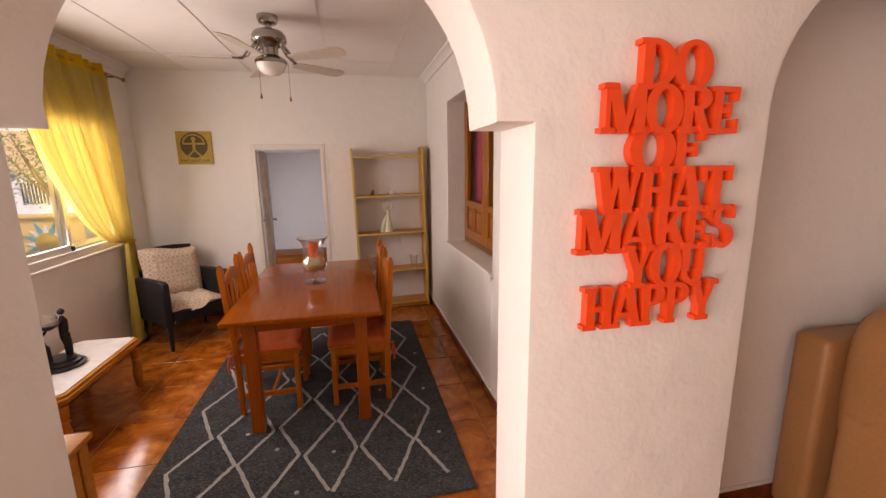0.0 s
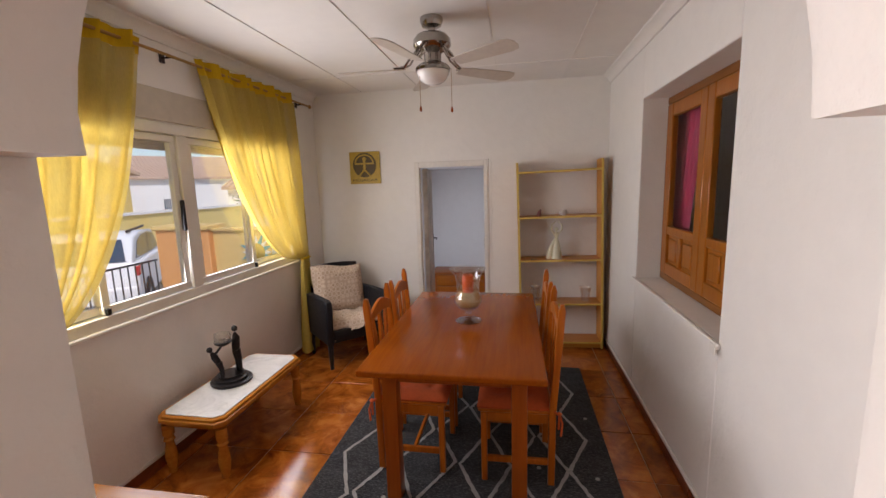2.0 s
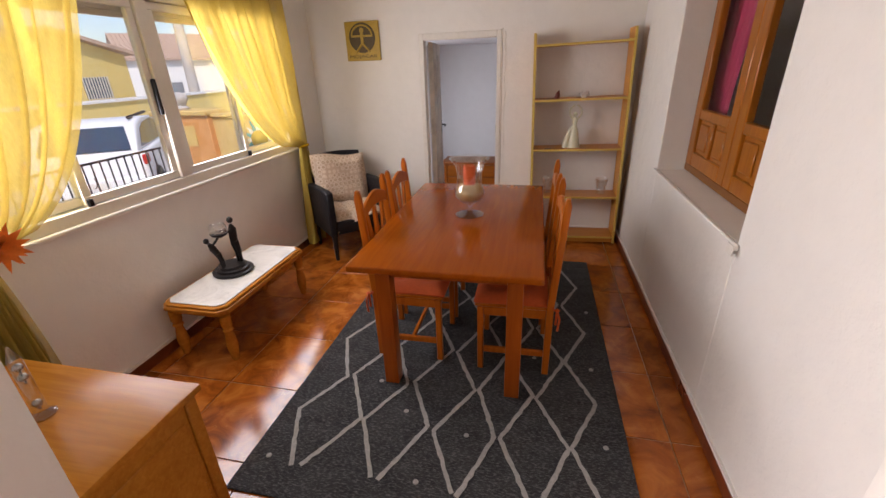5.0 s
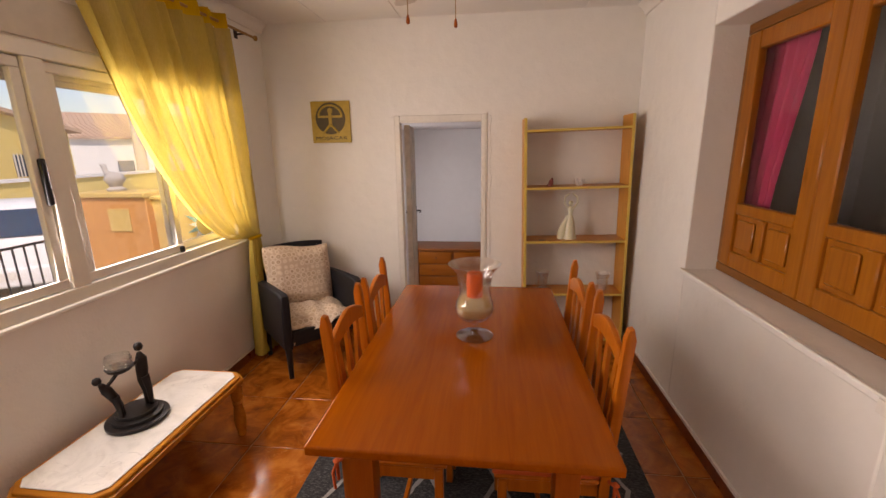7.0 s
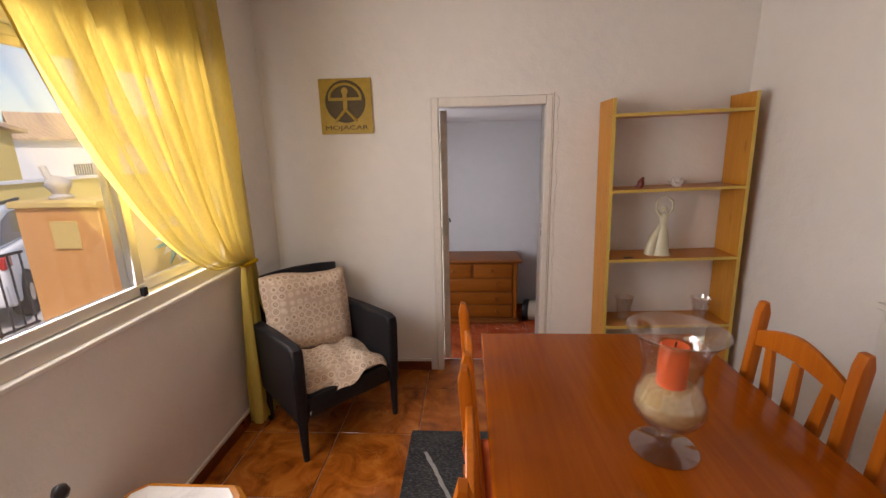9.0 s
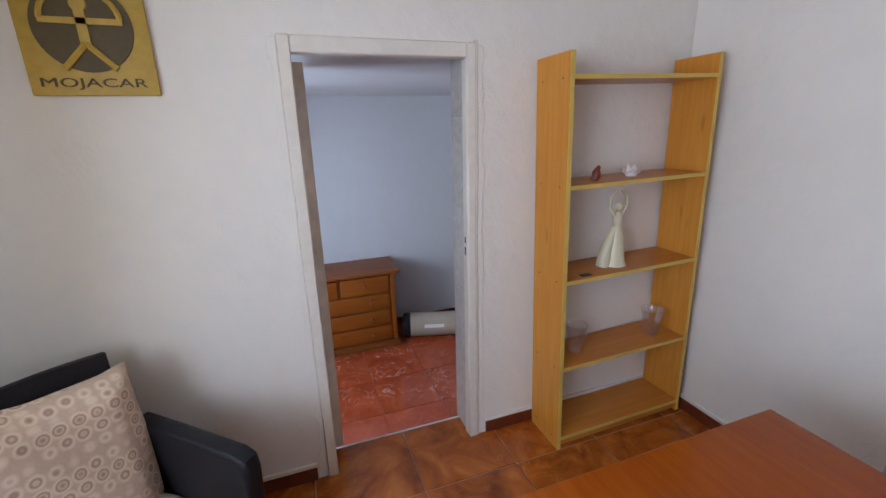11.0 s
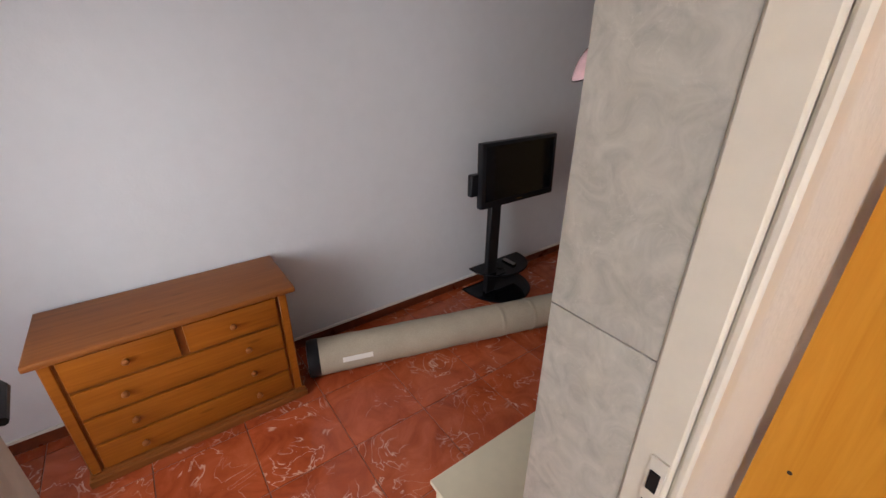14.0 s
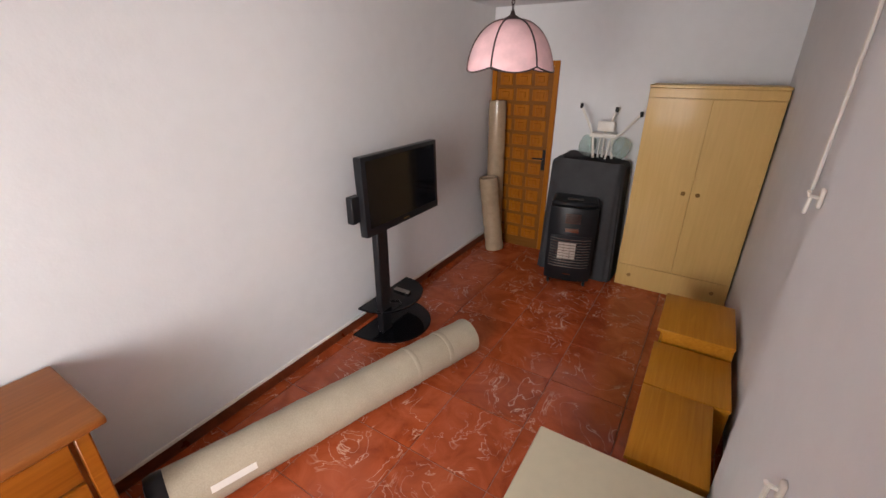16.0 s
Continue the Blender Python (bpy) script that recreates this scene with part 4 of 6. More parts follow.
def bookcase():
    b = base("bookcase", pose(0.085, 4.835, 0, 0, -1.3, 0), "tall open light pine bookcase, leaning slightly", "bookcase")
    w, d, h = 0.83, 0.25, 1.92
    for x in (0, w - 0.022):
        boxes("side", [(x, x + 0.022, 0.002, d, 0.0, h)], PINE, b, 0.001)
        boxes("edge_strip", [(x + 0.0005, x + 0.0215, 0, 0.0018, 0.001, h - 0.001)], PINE_EDGE, b)
    for z in (0.07, 0.478, 0.935, 1.378, 1.83):
        boxes("shelf", [(0.0225, w - 0.0225, 0.002, d, z - 0.018, z)], PINE_SHELF, b, 0.001)
        boxes("edge_strip", [(0.0225, w - 0.0225, 0, 0.0018, z - 0.018, z)], PINE_EDGE, b)
    boxes("kick_board", [(0.0225, w - 0.0225, 0.02, 0.034, 0.003, 0.051)], PINE_SHELF, b)
    for z in (0.06, 0.47, 0.925, 1.37, 1.82):
        for y in (0.05, 0.20):
            made("screw_cap", lambda bm: lathe(bm, [(0.004, 0), (0.004, 0.001), (0.0005, 0.0012)], 8, (0, 0, 0), pose(-0.0003, y, z, 0, -90, 0)), LEAD, b)


bookcase()


def dancer():
    s = base("dancer_figurine", pose(0.45, 4.95, 0.937), "cream ceramic dancing figure with raised arms", "figurine")
    def f(bm):
        lathe(bm, [(0.062, 0), (0.064, 0.006), (0.052, 0.03), (0.045, 0.09), (0.036, 0.15), (0.020, 0.20), (0.017, 0.215), (0.024, 0.245), (0.022, 0.265), (0.009, 0.28), (0.0005, 0.285)], 20)
        for k in range(7):
            a = 0.5 + k * 0.5
            tube(bm, [(0.018 * math.cos(a), 0.018 * math.sin(a), 0.2), (0.045 * math.cos(a), 0.045 * math.sin(a), 0.09), (0.062 * math.cos(a), 0.062 * math.sin(a), 0.004)], [0.004, 0.008, 0.010], 6)
        tube(bm, [(-0.015, 0, 0.2), (-0.048, 0, 0.12), (-0.066, 0, 0.05), (-0.07, 0, 0.004)], [0.014, 0.026, 0.032, 0.034], 12)
        lathe(bm, [(0.001, -0.022), (0.016, -0.012), (0.019, 0), (0.015, 0.014), (0.001, 0.022)], 14, (0.0, -0.004, 0.305))
        for sx in (-1, 1):
            tube(bm, [(sx * 0.020, 0, 0.262), (sx * 0.052, 0, 0.305), (sx * 0.050, 0, 0.355), (sx * 0.010, 0, 0.388)], [0.009, 0.008, 0.007, 0.006], 8)
    made("figure", f, CERAMIC, s, 60)


def lotus():
    s = base("lotus_bowl", pose(0.51, 4.95, 1.382), "small white porcelain lotus flower bowl", "ornament")
    def f(bm):
        lathe(bm, [(0.022, 0), (0.026, 0.004), (0.034, 0.03), (0.03, 0.034), (0.0005, 0.02)], 16)
        for ring, (n, R, h) in enumerate(((8, 0.062, 0.045), (8, 0.045, 0.06), (6, 0.028, 0.066))):
            for k in range(n):
                a = 2 * math.pi * (k + ring * 0.5) / n
                d, t = Vector((math.cos(a), math.sin(a), 0)), Vector((-math.sin(a), math.cos(a), 0))
                o = [d * 0.012 + Vector((0, 0, 0.008)), d * R * 0.6 + t * 0.017 + Vector((0, 0, h * 0.5)), d * R + Vector((0, 0, h)), d * R * 0.6 - t * 0.017 + Vector((0, 0, h * 0.5))]
                bm.faces.new([bm.verts.new(q) for q in o])
    made("petals", f, PORCELAIN, s)


def bird():
    s = base("bird_ornament", pose(0.275, 4.92, 1.382), "small dark red bird ornament", "ornament")
    def f(bm):
        tube(bm, [(-0.01, 0, 0.0), (0, 0, 0.018), (0.0, 0, 0.035), (0.004, 0, 0.052), (0.006, 0, 0.066)], [0.014, 0.02, 0.021, 0.014, 0.003], 10)
        lathe(bm, [(0.001, -0.013), (0.012, 0), (0.001, 0.013)], 10, (0.008, -0.004, 0.06))
        tube(bm, [(-0.015, 0, 0.02), (-0.03, 0, 0.004)], [0.01, 0.004], 6)
    made("body", f, plain("dark_red_glaze", (0.16, 0.03, 0.02), 0.3, 0, 0.4, 60, 0.1), s, 60)


def crystal_vase(x, y, h, r):
    s = base("crystal_vase", pose(x, y, 0.48), "cut crystal glass vase standing on the shelf", "vase", "crystal vases")
    def f(bm):
        n = 24
        prof = [(r * 0.62, 0), (r * 0.66, h * 0.1), (r * 0.7, h * 0.45), (r * 0.85, h * 0.8), (r, h), (r * 0.9, h), (r * 0.74, h * 0.8), (r * 0.6, h * 0.45), (r * 0.54, h * 0.12), (0.0005, h * 0.11)]
        lathe(bm, prof, n)
        for v in bm.verts:
            a = math.atan2(v.co.y, v.co.x)
            q = math.hypot(v.co.x, v.co.y)
            if q > r * 0.6:
                k = 1 + 0.05 * math.cos(a * 8 + v.co.z * 30)
                v.co.x, v.co.y = v.co.x * k, v.co.y * k
    made("glass", f, CRYSTAL, s)


dancer()
lotus()
bird()
crystal_vase(0.24, 4.94, 0.17, 0.06)
crystal_vase(0.745, 4.94, 0.165, 0.062)
boxes("trinket", [(0.19, 0.25, 4.86, 4.89, 0.9375, 0.943)], BRONZE, bevel=0.002, label="small flat dark trinket lying on the shelf", category="ornament")


def plaque():
    p = base("wall_plaque", pose(-1.62, YF - 0.001, 1.94, 0, 0, 0), "square mustard ceramic plaque with raised symbol and lettering", "plaque")
    s = 0.176
    boxes("tile", [(-s, s, -0.02, 0, -s, s)], PLAQUE, p, 0.006, 2)
    def disc(bm):
        lathe(bm, [(0.135, 0), (0.135, 0.004), (0.0005, 0.005)], 40, (0, 0, 0), pose(0, -0.0195, 0.03, 90, 0, 0))
    made("disc", disc, PLAQUE_DARK, p)
    def sym(bm):
        arc = [(0.105 * math.cos(a), -0.026, 0.045 + 0.095 * math.sin(a)) for a in np.linspace(0.05, math.pi - 0.05, 20)]
        tube(bm, arc, 0.009, 6)
        bx(bm, -0.11, 0.11, -0.031, -0.022, 0.036, 0.054)
        bx(bm, -0.014, 0.014, -0.031, -0.022, -0.03, 0.08)
        lathe(bm, [(0.024, 0), (0.022, 0.006), (0.0005, 0.007)], 16, (0, 0, 0), pose(0, -0.0235, 0.095, 90, 0, 0))
        for sx in (-1, 1):
            tube(bm, [(0, -0.026, -0.02), (sx * 0.07, -0.026, -0.095)], 0.010, 6)
    made("symbol", sym, PLAQUE, p)
    letters("lettering", "MOJACAR", PLAQUE_DARK, p, pose(-0.145, -0.0215, -0.158), 0.29, 0.036, 0.004, 0.0)


plaque()


def ceiling_fan():
    f = base("ceiling_fan", pose(-0.475, 3.275, CEIL), "pewter ceiling fan with pale blades and opal lamp", "ceiling fan")
    made("mount", lambda bm: lathe(bm, [(0.0005, -0.002), (0.07, -0.002), (0.072, -0.02), (0.06, -0.05), (0.05, -0.055), (0.022, -0.06), (0.022, -0.085), (0.05, -0.09), (0.095, -0.105), (0.115, -0.13), (0.118, -0.165), (0.105, -0.185), (0.07, -0.20), (0.055, -0.215), (0.055, -0.26), (0.075, -0.27), (0.10, -0.285), (0.11, -0.30), (0.108, -0.315), (0.0005, -0.316)], 40), CHROME, f, 35)
    made("shade", lambda bm: lathe(bm, [(0.100, -0.317), (0.098, -0.335), (0.085, -0.362), (0.055, -0.385), (0.02, -0.394), (0.0005, -0.395)], 32), OPAL, f, 50, label="opal glass bowl")
    for k in range(5):
        a = 38 + 72 * k
        def arm(bm):
            tube(bm, [(0.095, 0, -0.185), (0.14, 0.02, -0.235), (0.18, 0.0, -0.275), (0.21, 0, -0.283)], [0.010, 0.007, 0.008, 0.010], 8)
            tube(bm, [(0.10, -0.02, -0.19), (0.15, -0.03, -0.26), (0.20, -0.015, -0.285)], 0.006, 6)
            bx(bm, 0.18, 0.25, -0.025, 0.025, -0.289, -0.282, 0.002)
        made("blade_arm", arm, CHROME, f, 50, at=pose(0, 0, 0, 0, 0, a))
        def blade(bm):
            pts = [(0.19, -0.042), (0.27, -0.052), (0.55, -0.066), (0.60, -0.055), (0.62, -0.02), (0.62, 0.02), (0.60, 0.055), (0.55, 0.066), (0.27, 0.052), (0.19, 0.042)]
            prism(bm, pts, "z", -0.296, -0.290, 0.002)
            bmesh.ops.transform(bm, matrix=pose(0, 0, -0.293, -12, 0, 0) @ pose(0, 0, 0.293), verts=bm.verts)
        made("blade", blade, BLADE, f, at=pose(0, 0, 0, 0, 0, a))
    for x, y, z in ((0.113, 0.017, -0.565), (-0.075, -0.05, -0.56)):
        def chain(bm, x=x, y=y, z=z):
            tube(bm, [(x, y, -0.30), (x, y, z + 0.035)], 0.0018, 6)
        made("pull_chain", chain, BRASS, f)
        made("pull_knob", lambda bm, x=x, y=y, z=z: lathe(bm, [(0.001, z + 0.036), (0.005, z + 0.03), (0.008, z + 0.01), (0.006, z), (0.0005, z)], 10, (x, y, 0)), TABLE_LEG, f, 50)


ceiling_fan()


def armchair():
    a = base("armchair", pose(-1.70, 4.525, 0, 0, 0, 46), "black woven resin armchair with printed cushions", "armchair")
    # faces -y in its own frame
    w, d = 0.30, 0.295
    for s in (-1, 1):
        x0, x1 = (s * w - 0.033, s * w + 0.033)
        made("arm", lambda bm: prism(bm, [(-d, 0.24), (-d - 0.015, 0.62), (-d - 0.005, 0.665), (-d + 0.04, 0.682), (0.05, 0.672), (d - 0.05, 0.66), (d - 0.02, 0.62), (d - 0.04, 0.24)], "x", x0, x1, 0.020, 3), WICKER, a, 50)
    def back(bm):
        n = 12
        outer = [(-0.285 + 0.57 * k / n, 0.915 + 0.022 * (1 - (2 * k / n - 1) ** 2)) for k in range(n + 1)]
        prism(bm, [(-0.27, 0.24)] + outer + [(0.27, 0.24)], "y", 0.0, 0.045, 0.012, 2)
        bmesh.ops.transform(bm, matrix=pose(0, d - 0.075, 0.24, -9, 0, 0) @ pose(0, 0, -0.24), verts=bm.verts)
    made("backrest", back, WICKER, a, 50)
    made("seat", lambda bm: bx(bm, -w + 0.034, w - 0.034, -d + 0.005, d - 0.07, 0.25, 0.37, 0.018, None, 2), WICKER, a, 50)
    for sx in (-1, 1):
        for y in (-d + 0.02, d - 0.06):
            made("leg", lambda bm, sx=sx, y=y: tube(bm, [(sx * w, y, 0), (sx * w, y, 0.26)], [0.017, 0.026], 10), WICKER, a, 50)
    def seat(bm):
        def f(u, v):
            e = max(0, min(1, min(u, 1 - u, 1 - v) * 6)) ** 0.5
            fall = max(0.0, 0.30 - v)
            x = -0.262 + 0.524 * u + 0.012 * math.sin(v * 11)
            y = -0.325 + 0.50 * v + 0.10 * fall * (1 + 0.5 * math.sin(u * 8)) + 0.012 * math.sin(u * 11)
            z = 0.392 + 0.062 * e + 0.012 * math.sin(u * 9 + v * 6) + 0.008 * math.sin(u * 21 - v * 4) - 4.6 * fall ** 2 * (0.22 + 0.10 * math.sin(u * 5 + 1))
            return (x, y, z)
        wavy(bm, f, 34, 34)
        bx(bm, -0.25, 0.25, -0.26, 0.19, 0.371, 0.395, 0.008)
    made("seat_cushion", seat, PRINT, a, 80, label="rumpled cream printed seat throw")
    def rest(bm):
        def f(u, v):
            e = max(0, min(1, min(u, v, 1 - u, 1 - v) * 6)) ** 0.5
            pinch = 0.02 * (abs(2 * u - 1) * abs(2 * v - 1)) ** 2
            return ((-0.275 + 0.55 * u) * (1 + pinch) + 0.012 * math.sin(v * 5), -0.03 - 0.075 * e - 0.008 * math.sin(u * 9 + v * 7), -0.245 + 0.49 * v + 0.012 * math.sin(u * 7))
        wavy(bm, f, 30, 30)
        bx(bm, -0.265, 0.265, -0.03, 0.0, -0.235, 0.235, 0.010)
        bmesh.ops.transform(bm, matrix=pose(-0.005, 0.205, 0.665, -12, 5, 0), verts=bm.verts)
    made("back_cushion", rest, PRINT, a, 80, label="cream printed back cushion")


armchair()


def sideboard():
    x0, x1, y0, y1, z = -1.95, -1.09, 1.21, 1.745, 0.635
    s = base("sideboard", pose(0, 0, 0), "low honey pine sideboard with panelled doors", "sideboard")
    boxes("top", [(x0 - 0.01, x1 + 0.02, y0, y1 + 0.02, z - 0.028, z)], HONEY, s, 0.008, 2)
    boxes("body", [(x0, x1, y0, y1 - 0.01, 0.0, z - 0.029)], HONEY, s, 0.003)
    xm = (x0 + x1) / 2
    for a, b in ((x0 + 0.03, xm - 0.003), (xm + 0.003, x1 - 0.03)):
        boxes("door", [(a, b, y1 - 0.0095, y1 + 0.006, 0.06, z - 0.06)], HONEY, s, 0.004)
        boxes("door_panel", [(a + 0.06, b - 0.06, y1 + 0.0065, y1 + 0.014, 0.13, z - 0.13)], HONEY, s, 0.006)
    boxes("side_panel", [(x1 + 0.0005, x1 + 0.008, y0 + 0.07, y1 - 0.08, 0.10, z - 0.10), (x1 + 0.0005, x1 + 0.013, y0, y0 + 0.05, 0.0, z - 0.03), (x1 + 0.0005, x1 + 0.013, y1 - 0.06, y1 - 0.01, 0, z - 0.03)], HONEY, s, 0.004)
    return z


SBZ = sideboard()


def glass_thermometer():
    g = base("glass_tube", pose(-1.50, 1.53, SBZ), "sealed clear glass tube thermometer with floating bulbs", "ornament")
    made("tube", lambda bm: lathe(bm, [(0.038, 0), (0.04, 0.008), (0.022, 0.02), (0.02, 0.03), (0.02, 0.235), (0.012, 0.255), (0.004, 0.285), (0.0005, 0.286)], 24), GLASS, g, 50)
    def b(bm):
        for z in (0.055, 0.165, 0.205):
            lathe(bm, [(0.001, z - 0.016), (0.012, z - 0.01), (0.016, z), (0.012, z + 0.01), (0.001, z + 0.016)], 14)
            lathe(bm, [(0.004, z - 0.026), (0.005, z - 0.018), (0.001, z - 0.016)], 10)
    made("bulb", b, CHROME, g, 60)


glass_thermometer()


def slab_letter(bm, ch, x, z, w, h, y, depth):
    """A heavy slab-serif capital of width w and height h, made of overlapping cut strokes."""
    step = [0.0]

    def poly(pts):
        step[0] += 0.0004
        k = 1 - 10 * step[0]      # keeps the ends of overlapping strokes out of one plane
        prism(bm, [(x + (0.5 + (u - 0.5) * k) * w, z + (0.5 + (v - 0.5) * k) * h) for u, v in pts], "y", y - depth / 2 - step[0], y + depth / 2 - step[0])

    def bar(x0, x1, z0, z1):
        poly([(x0, z0), (x1, z0), (x1, z1), (x0, z1)])

    def slant(x0, x1, t, z0=0.0, z1=1.0):
        poly([(x0 - t / 2, z0), (x0 + t / 2, z0), (x1 + t / 2, z1), (x1 - t / 2, z1)])

    def bow(cx, cz, rx, rz, ix, iz, a0, a1, n=16):
        arc = np.linspace(radians(a0), radians(a1), n)
        poly([(cx + rx * math.cos(a), cz + rz * math.sin(a)) for a in arc] + [(cx + ix * math.cos(a), cz + iz * math.sin(a)) for a in arc[::-1]])

    def serif(c, half, v):
        bar(c - half, c + half, v - 0.055, v + 0.055)

    T = 0.27
    if ch in "DPRHKFE":
        bar(0.10, 0.10 + T, 0, 1)
        for v in (0.055, 0.945):
            serif(0.22, 0.22, v)
    if ch == "D":
        bow(0.36, 0.5, 0.64, 0.5, 0.36, 0.39, -90, 90)
    elif ch == "O":
        bow(0.5, 0.5, 0.52, 0.52, 0.24, 0.40, 0, 180)
        bow(0.5, 0.5, 0.52, 0.52, 0.24, 0.40, 180, 360)
    elif ch in "PR":
        bow(0.42, 0.735, 0.50, 0.265, 0.22, 0.16, -90, 90)
        bar(0.30, 0.45, 0.47, 0.58)
        bar(0.30, 0.45, 0.89, 1.0)
        if ch == "R":
            slant(0.82, 0.52, 0.26, 0, 0.5)
            serif(0.86, 0.16, 0.055)
    elif ch in "EF":
        bar(0.2, 0.92, 0.88, 1.0)
        bar(0.82, 0.95, 0.70, 1.0)
        bar(0.3, 0.66, 0.44, 0.56)
        bar(0.60, 0.70, 0.34, 0.66)
        if ch == "E":
            bar(0.2, 0.95, 0, 0.12)
            bar(0.84, 0.97, 0, 0.32)
    elif ch == "H":
        bar(0.66, 0.66 + T, 0, 1)
        bar(0.3, 0.7, 0.43, 0.56)
        for v in (0.055, 0.945):
            serif(0.79, 0.21, v)
    elif ch == "K":
        slant(0.32, 0.84, 0.16, 0.42, 1)
        slant(0.86, 0.50, 0.30, 0, 0.62)
        serif(0.84, 0.18, 0.055)
        serif(0.82, 0.17, 0.945)
    elif ch == "M":
        bar(0.07, 0.17, 0, 1)
        bar(0.71, 0.93, 0, 1)
        slant(0.47, 0.20, 0.24)
        slant(0.47, 0.78, 0.14)
        for c, v in ((0.12, 0.055), (0.82, 0.055), (0.14, 0.945), (0.85, 0.945)):
            serif(c, 0.15, v)
    elif ch == "W":
        slant(0.30, 0.13, 0.22)
        slant(0.30, 0.48, 0.12)
        slant(0.70, 0.50, 0.22)
        slant(0.70, 0.90, 0.12)
        for c in (0.12, 0.5, 0.89):
            serif(c, 0.15, 0.945)
    elif ch == "A":
        slant(0.10, 0.46, 0.13)
        slant(0.84, 0.50, 0.30)
        bar(0.2, 0.75, 0.24, 0.36)
        serif(0.12, 0.16, 0.055)
        serif(0.84, 0.20, 0.055)
    elif ch == "T":
        bar(0.36, 0.64, 0, 1)
        bar(0.02, 0.98, 0.88, 1)
        bar(0.02, 0.14, 0.66, 1)
        bar(0.86, 0.98, 0.66, 1)
        serif(0.5, 0.27, 0.055)
    elif ch == "Y":
        bar(0.37, 0.64, 0, 0.5)
        slant(0.48, 0.16, 0.28, 0.38, 1)
        slant(0.54, 0.86, 0.15, 0.38, 1)
        serif(0.5, 0.25, 0.055)
        serif(0.16, 0.20, 0.945)
        serif(0.85, 0.17, 0.945)
    elif ch == "U":
        bar(0.10, 0.37, 0.34, 1)
        bar(0.76, 0.88, 0.34, 1)
        bow(0.49, 0.36, 0.39, 0.38, 0.20, 0.25, 180, 360)
        serif(0.22, 0.22, 0.945)
        serif(0.82, 0.18, 0.945)
    elif ch == "S":
        bow(0.5, 0.735, 0.42, 0.285, 0.18, 0.17, 20, 270)
        bow(0.5, 0.27, 0.44, 0.29, 0.18, 0.17, -160, 90)
        bar(0.80, 0.92, 0.68, 1)
        bar(0.06, 0.18, 0, 0.32)


def word_sign():
    s = base("word_sign", pose(0, ARCH_Y0, 0), "red cut-out board lettering stacked in seven lines", "sign")
    rows = [("DO", 0.755, 0.962, 1.881), ("MORE", 0.655, 1.055, 1.773), ("OF", 0.745, 0.972, 1.673), ("WHAT", 0.65, 1.06, 1.571), ("MAKES", 0.608, 1.095, 1.463), ("YOU", 0.745, 1.005, 1.364), ("HAPPY", 0.636, 1.056, 1.251)]
    share = {"M": 1.3, "W": 1.35, "O": 1.05, "E": 0.85, "F": 0.85, "S": 0.8, "P": 0.9}
    for k, (text, a, b, z) in enumerate(rows):
        total = sum(share.get(ch, 1.0) for ch in text)
        x = a
        for i, ch in enumerate(text):
            w = (b - a) * share.get(ch, 1.0) / total
            made("letter", lambda bm: slab_letter(bm, ch, x - 0.003, z, w * 1.06, 0.121, -0.0165 - 0.0055 * (k % 2) - 0.00013 * (i % 3), 0.028), RED_PAINT, s)
            x += w


word_sign()


def sofa():
    s = base("sofa", pose(2.84, 0.98, 0), "tan leather sofa with plump back cushions", "sofa")
    boxes("base", [(-0.78, 0.78, -0.42, 0.20, 0.03, 0.30)], LEATHER, s, 0.04, 3)
    boxes("arm", [(-0.80, -0.60, -0.46, 0.19, 0.02, 0.66), (0.60, 0.80, -0.46, 0.19, 0.02, 0.66)], LEATHER, s, 0.06, 4)
    boxes("back", [(-0.80, 0.80, 0.25, 0.41, 0.02, 0.93)], LEATHER, s, 0.035, 3)
    boxes("seat_cushion", [(-0.595, -0.01, -0.47, 0.10, 0.29, 0.47), (0.01, 0.595, -0.47, 0.10, 0.29, 0.47)], LEATHER, s, 0.05, 3)
    def plump(x0, x1):
        def f(u, v):
            a, t = 2 * math.pi * u, math.pi * v
            q = lambda c, p: math.copysign(abs(c) ** p, c)
            r = abs(math.sin(t)) ** 0.4
            return ((x0 + x1) / 2 + (x1 - x0) / 2 * r * q(math.cos(a), 0.35), 0.05 + 0.20 * r * q(math.sin(a), 0.6) + 0.006 * math.sin(a * 6), 0.75 + 0.36 * q(math.cos(t), 0.5) + 0.01 * math.sin(a * 3 + 1))
        return f
    for a, b in ((-0.79, -0.01), (0.01, 0.79)):
        made("back_cushion", lambda bm: wavy(bm, plump(a, b), 40, 24), LEATHER, s, 80)


sofa()


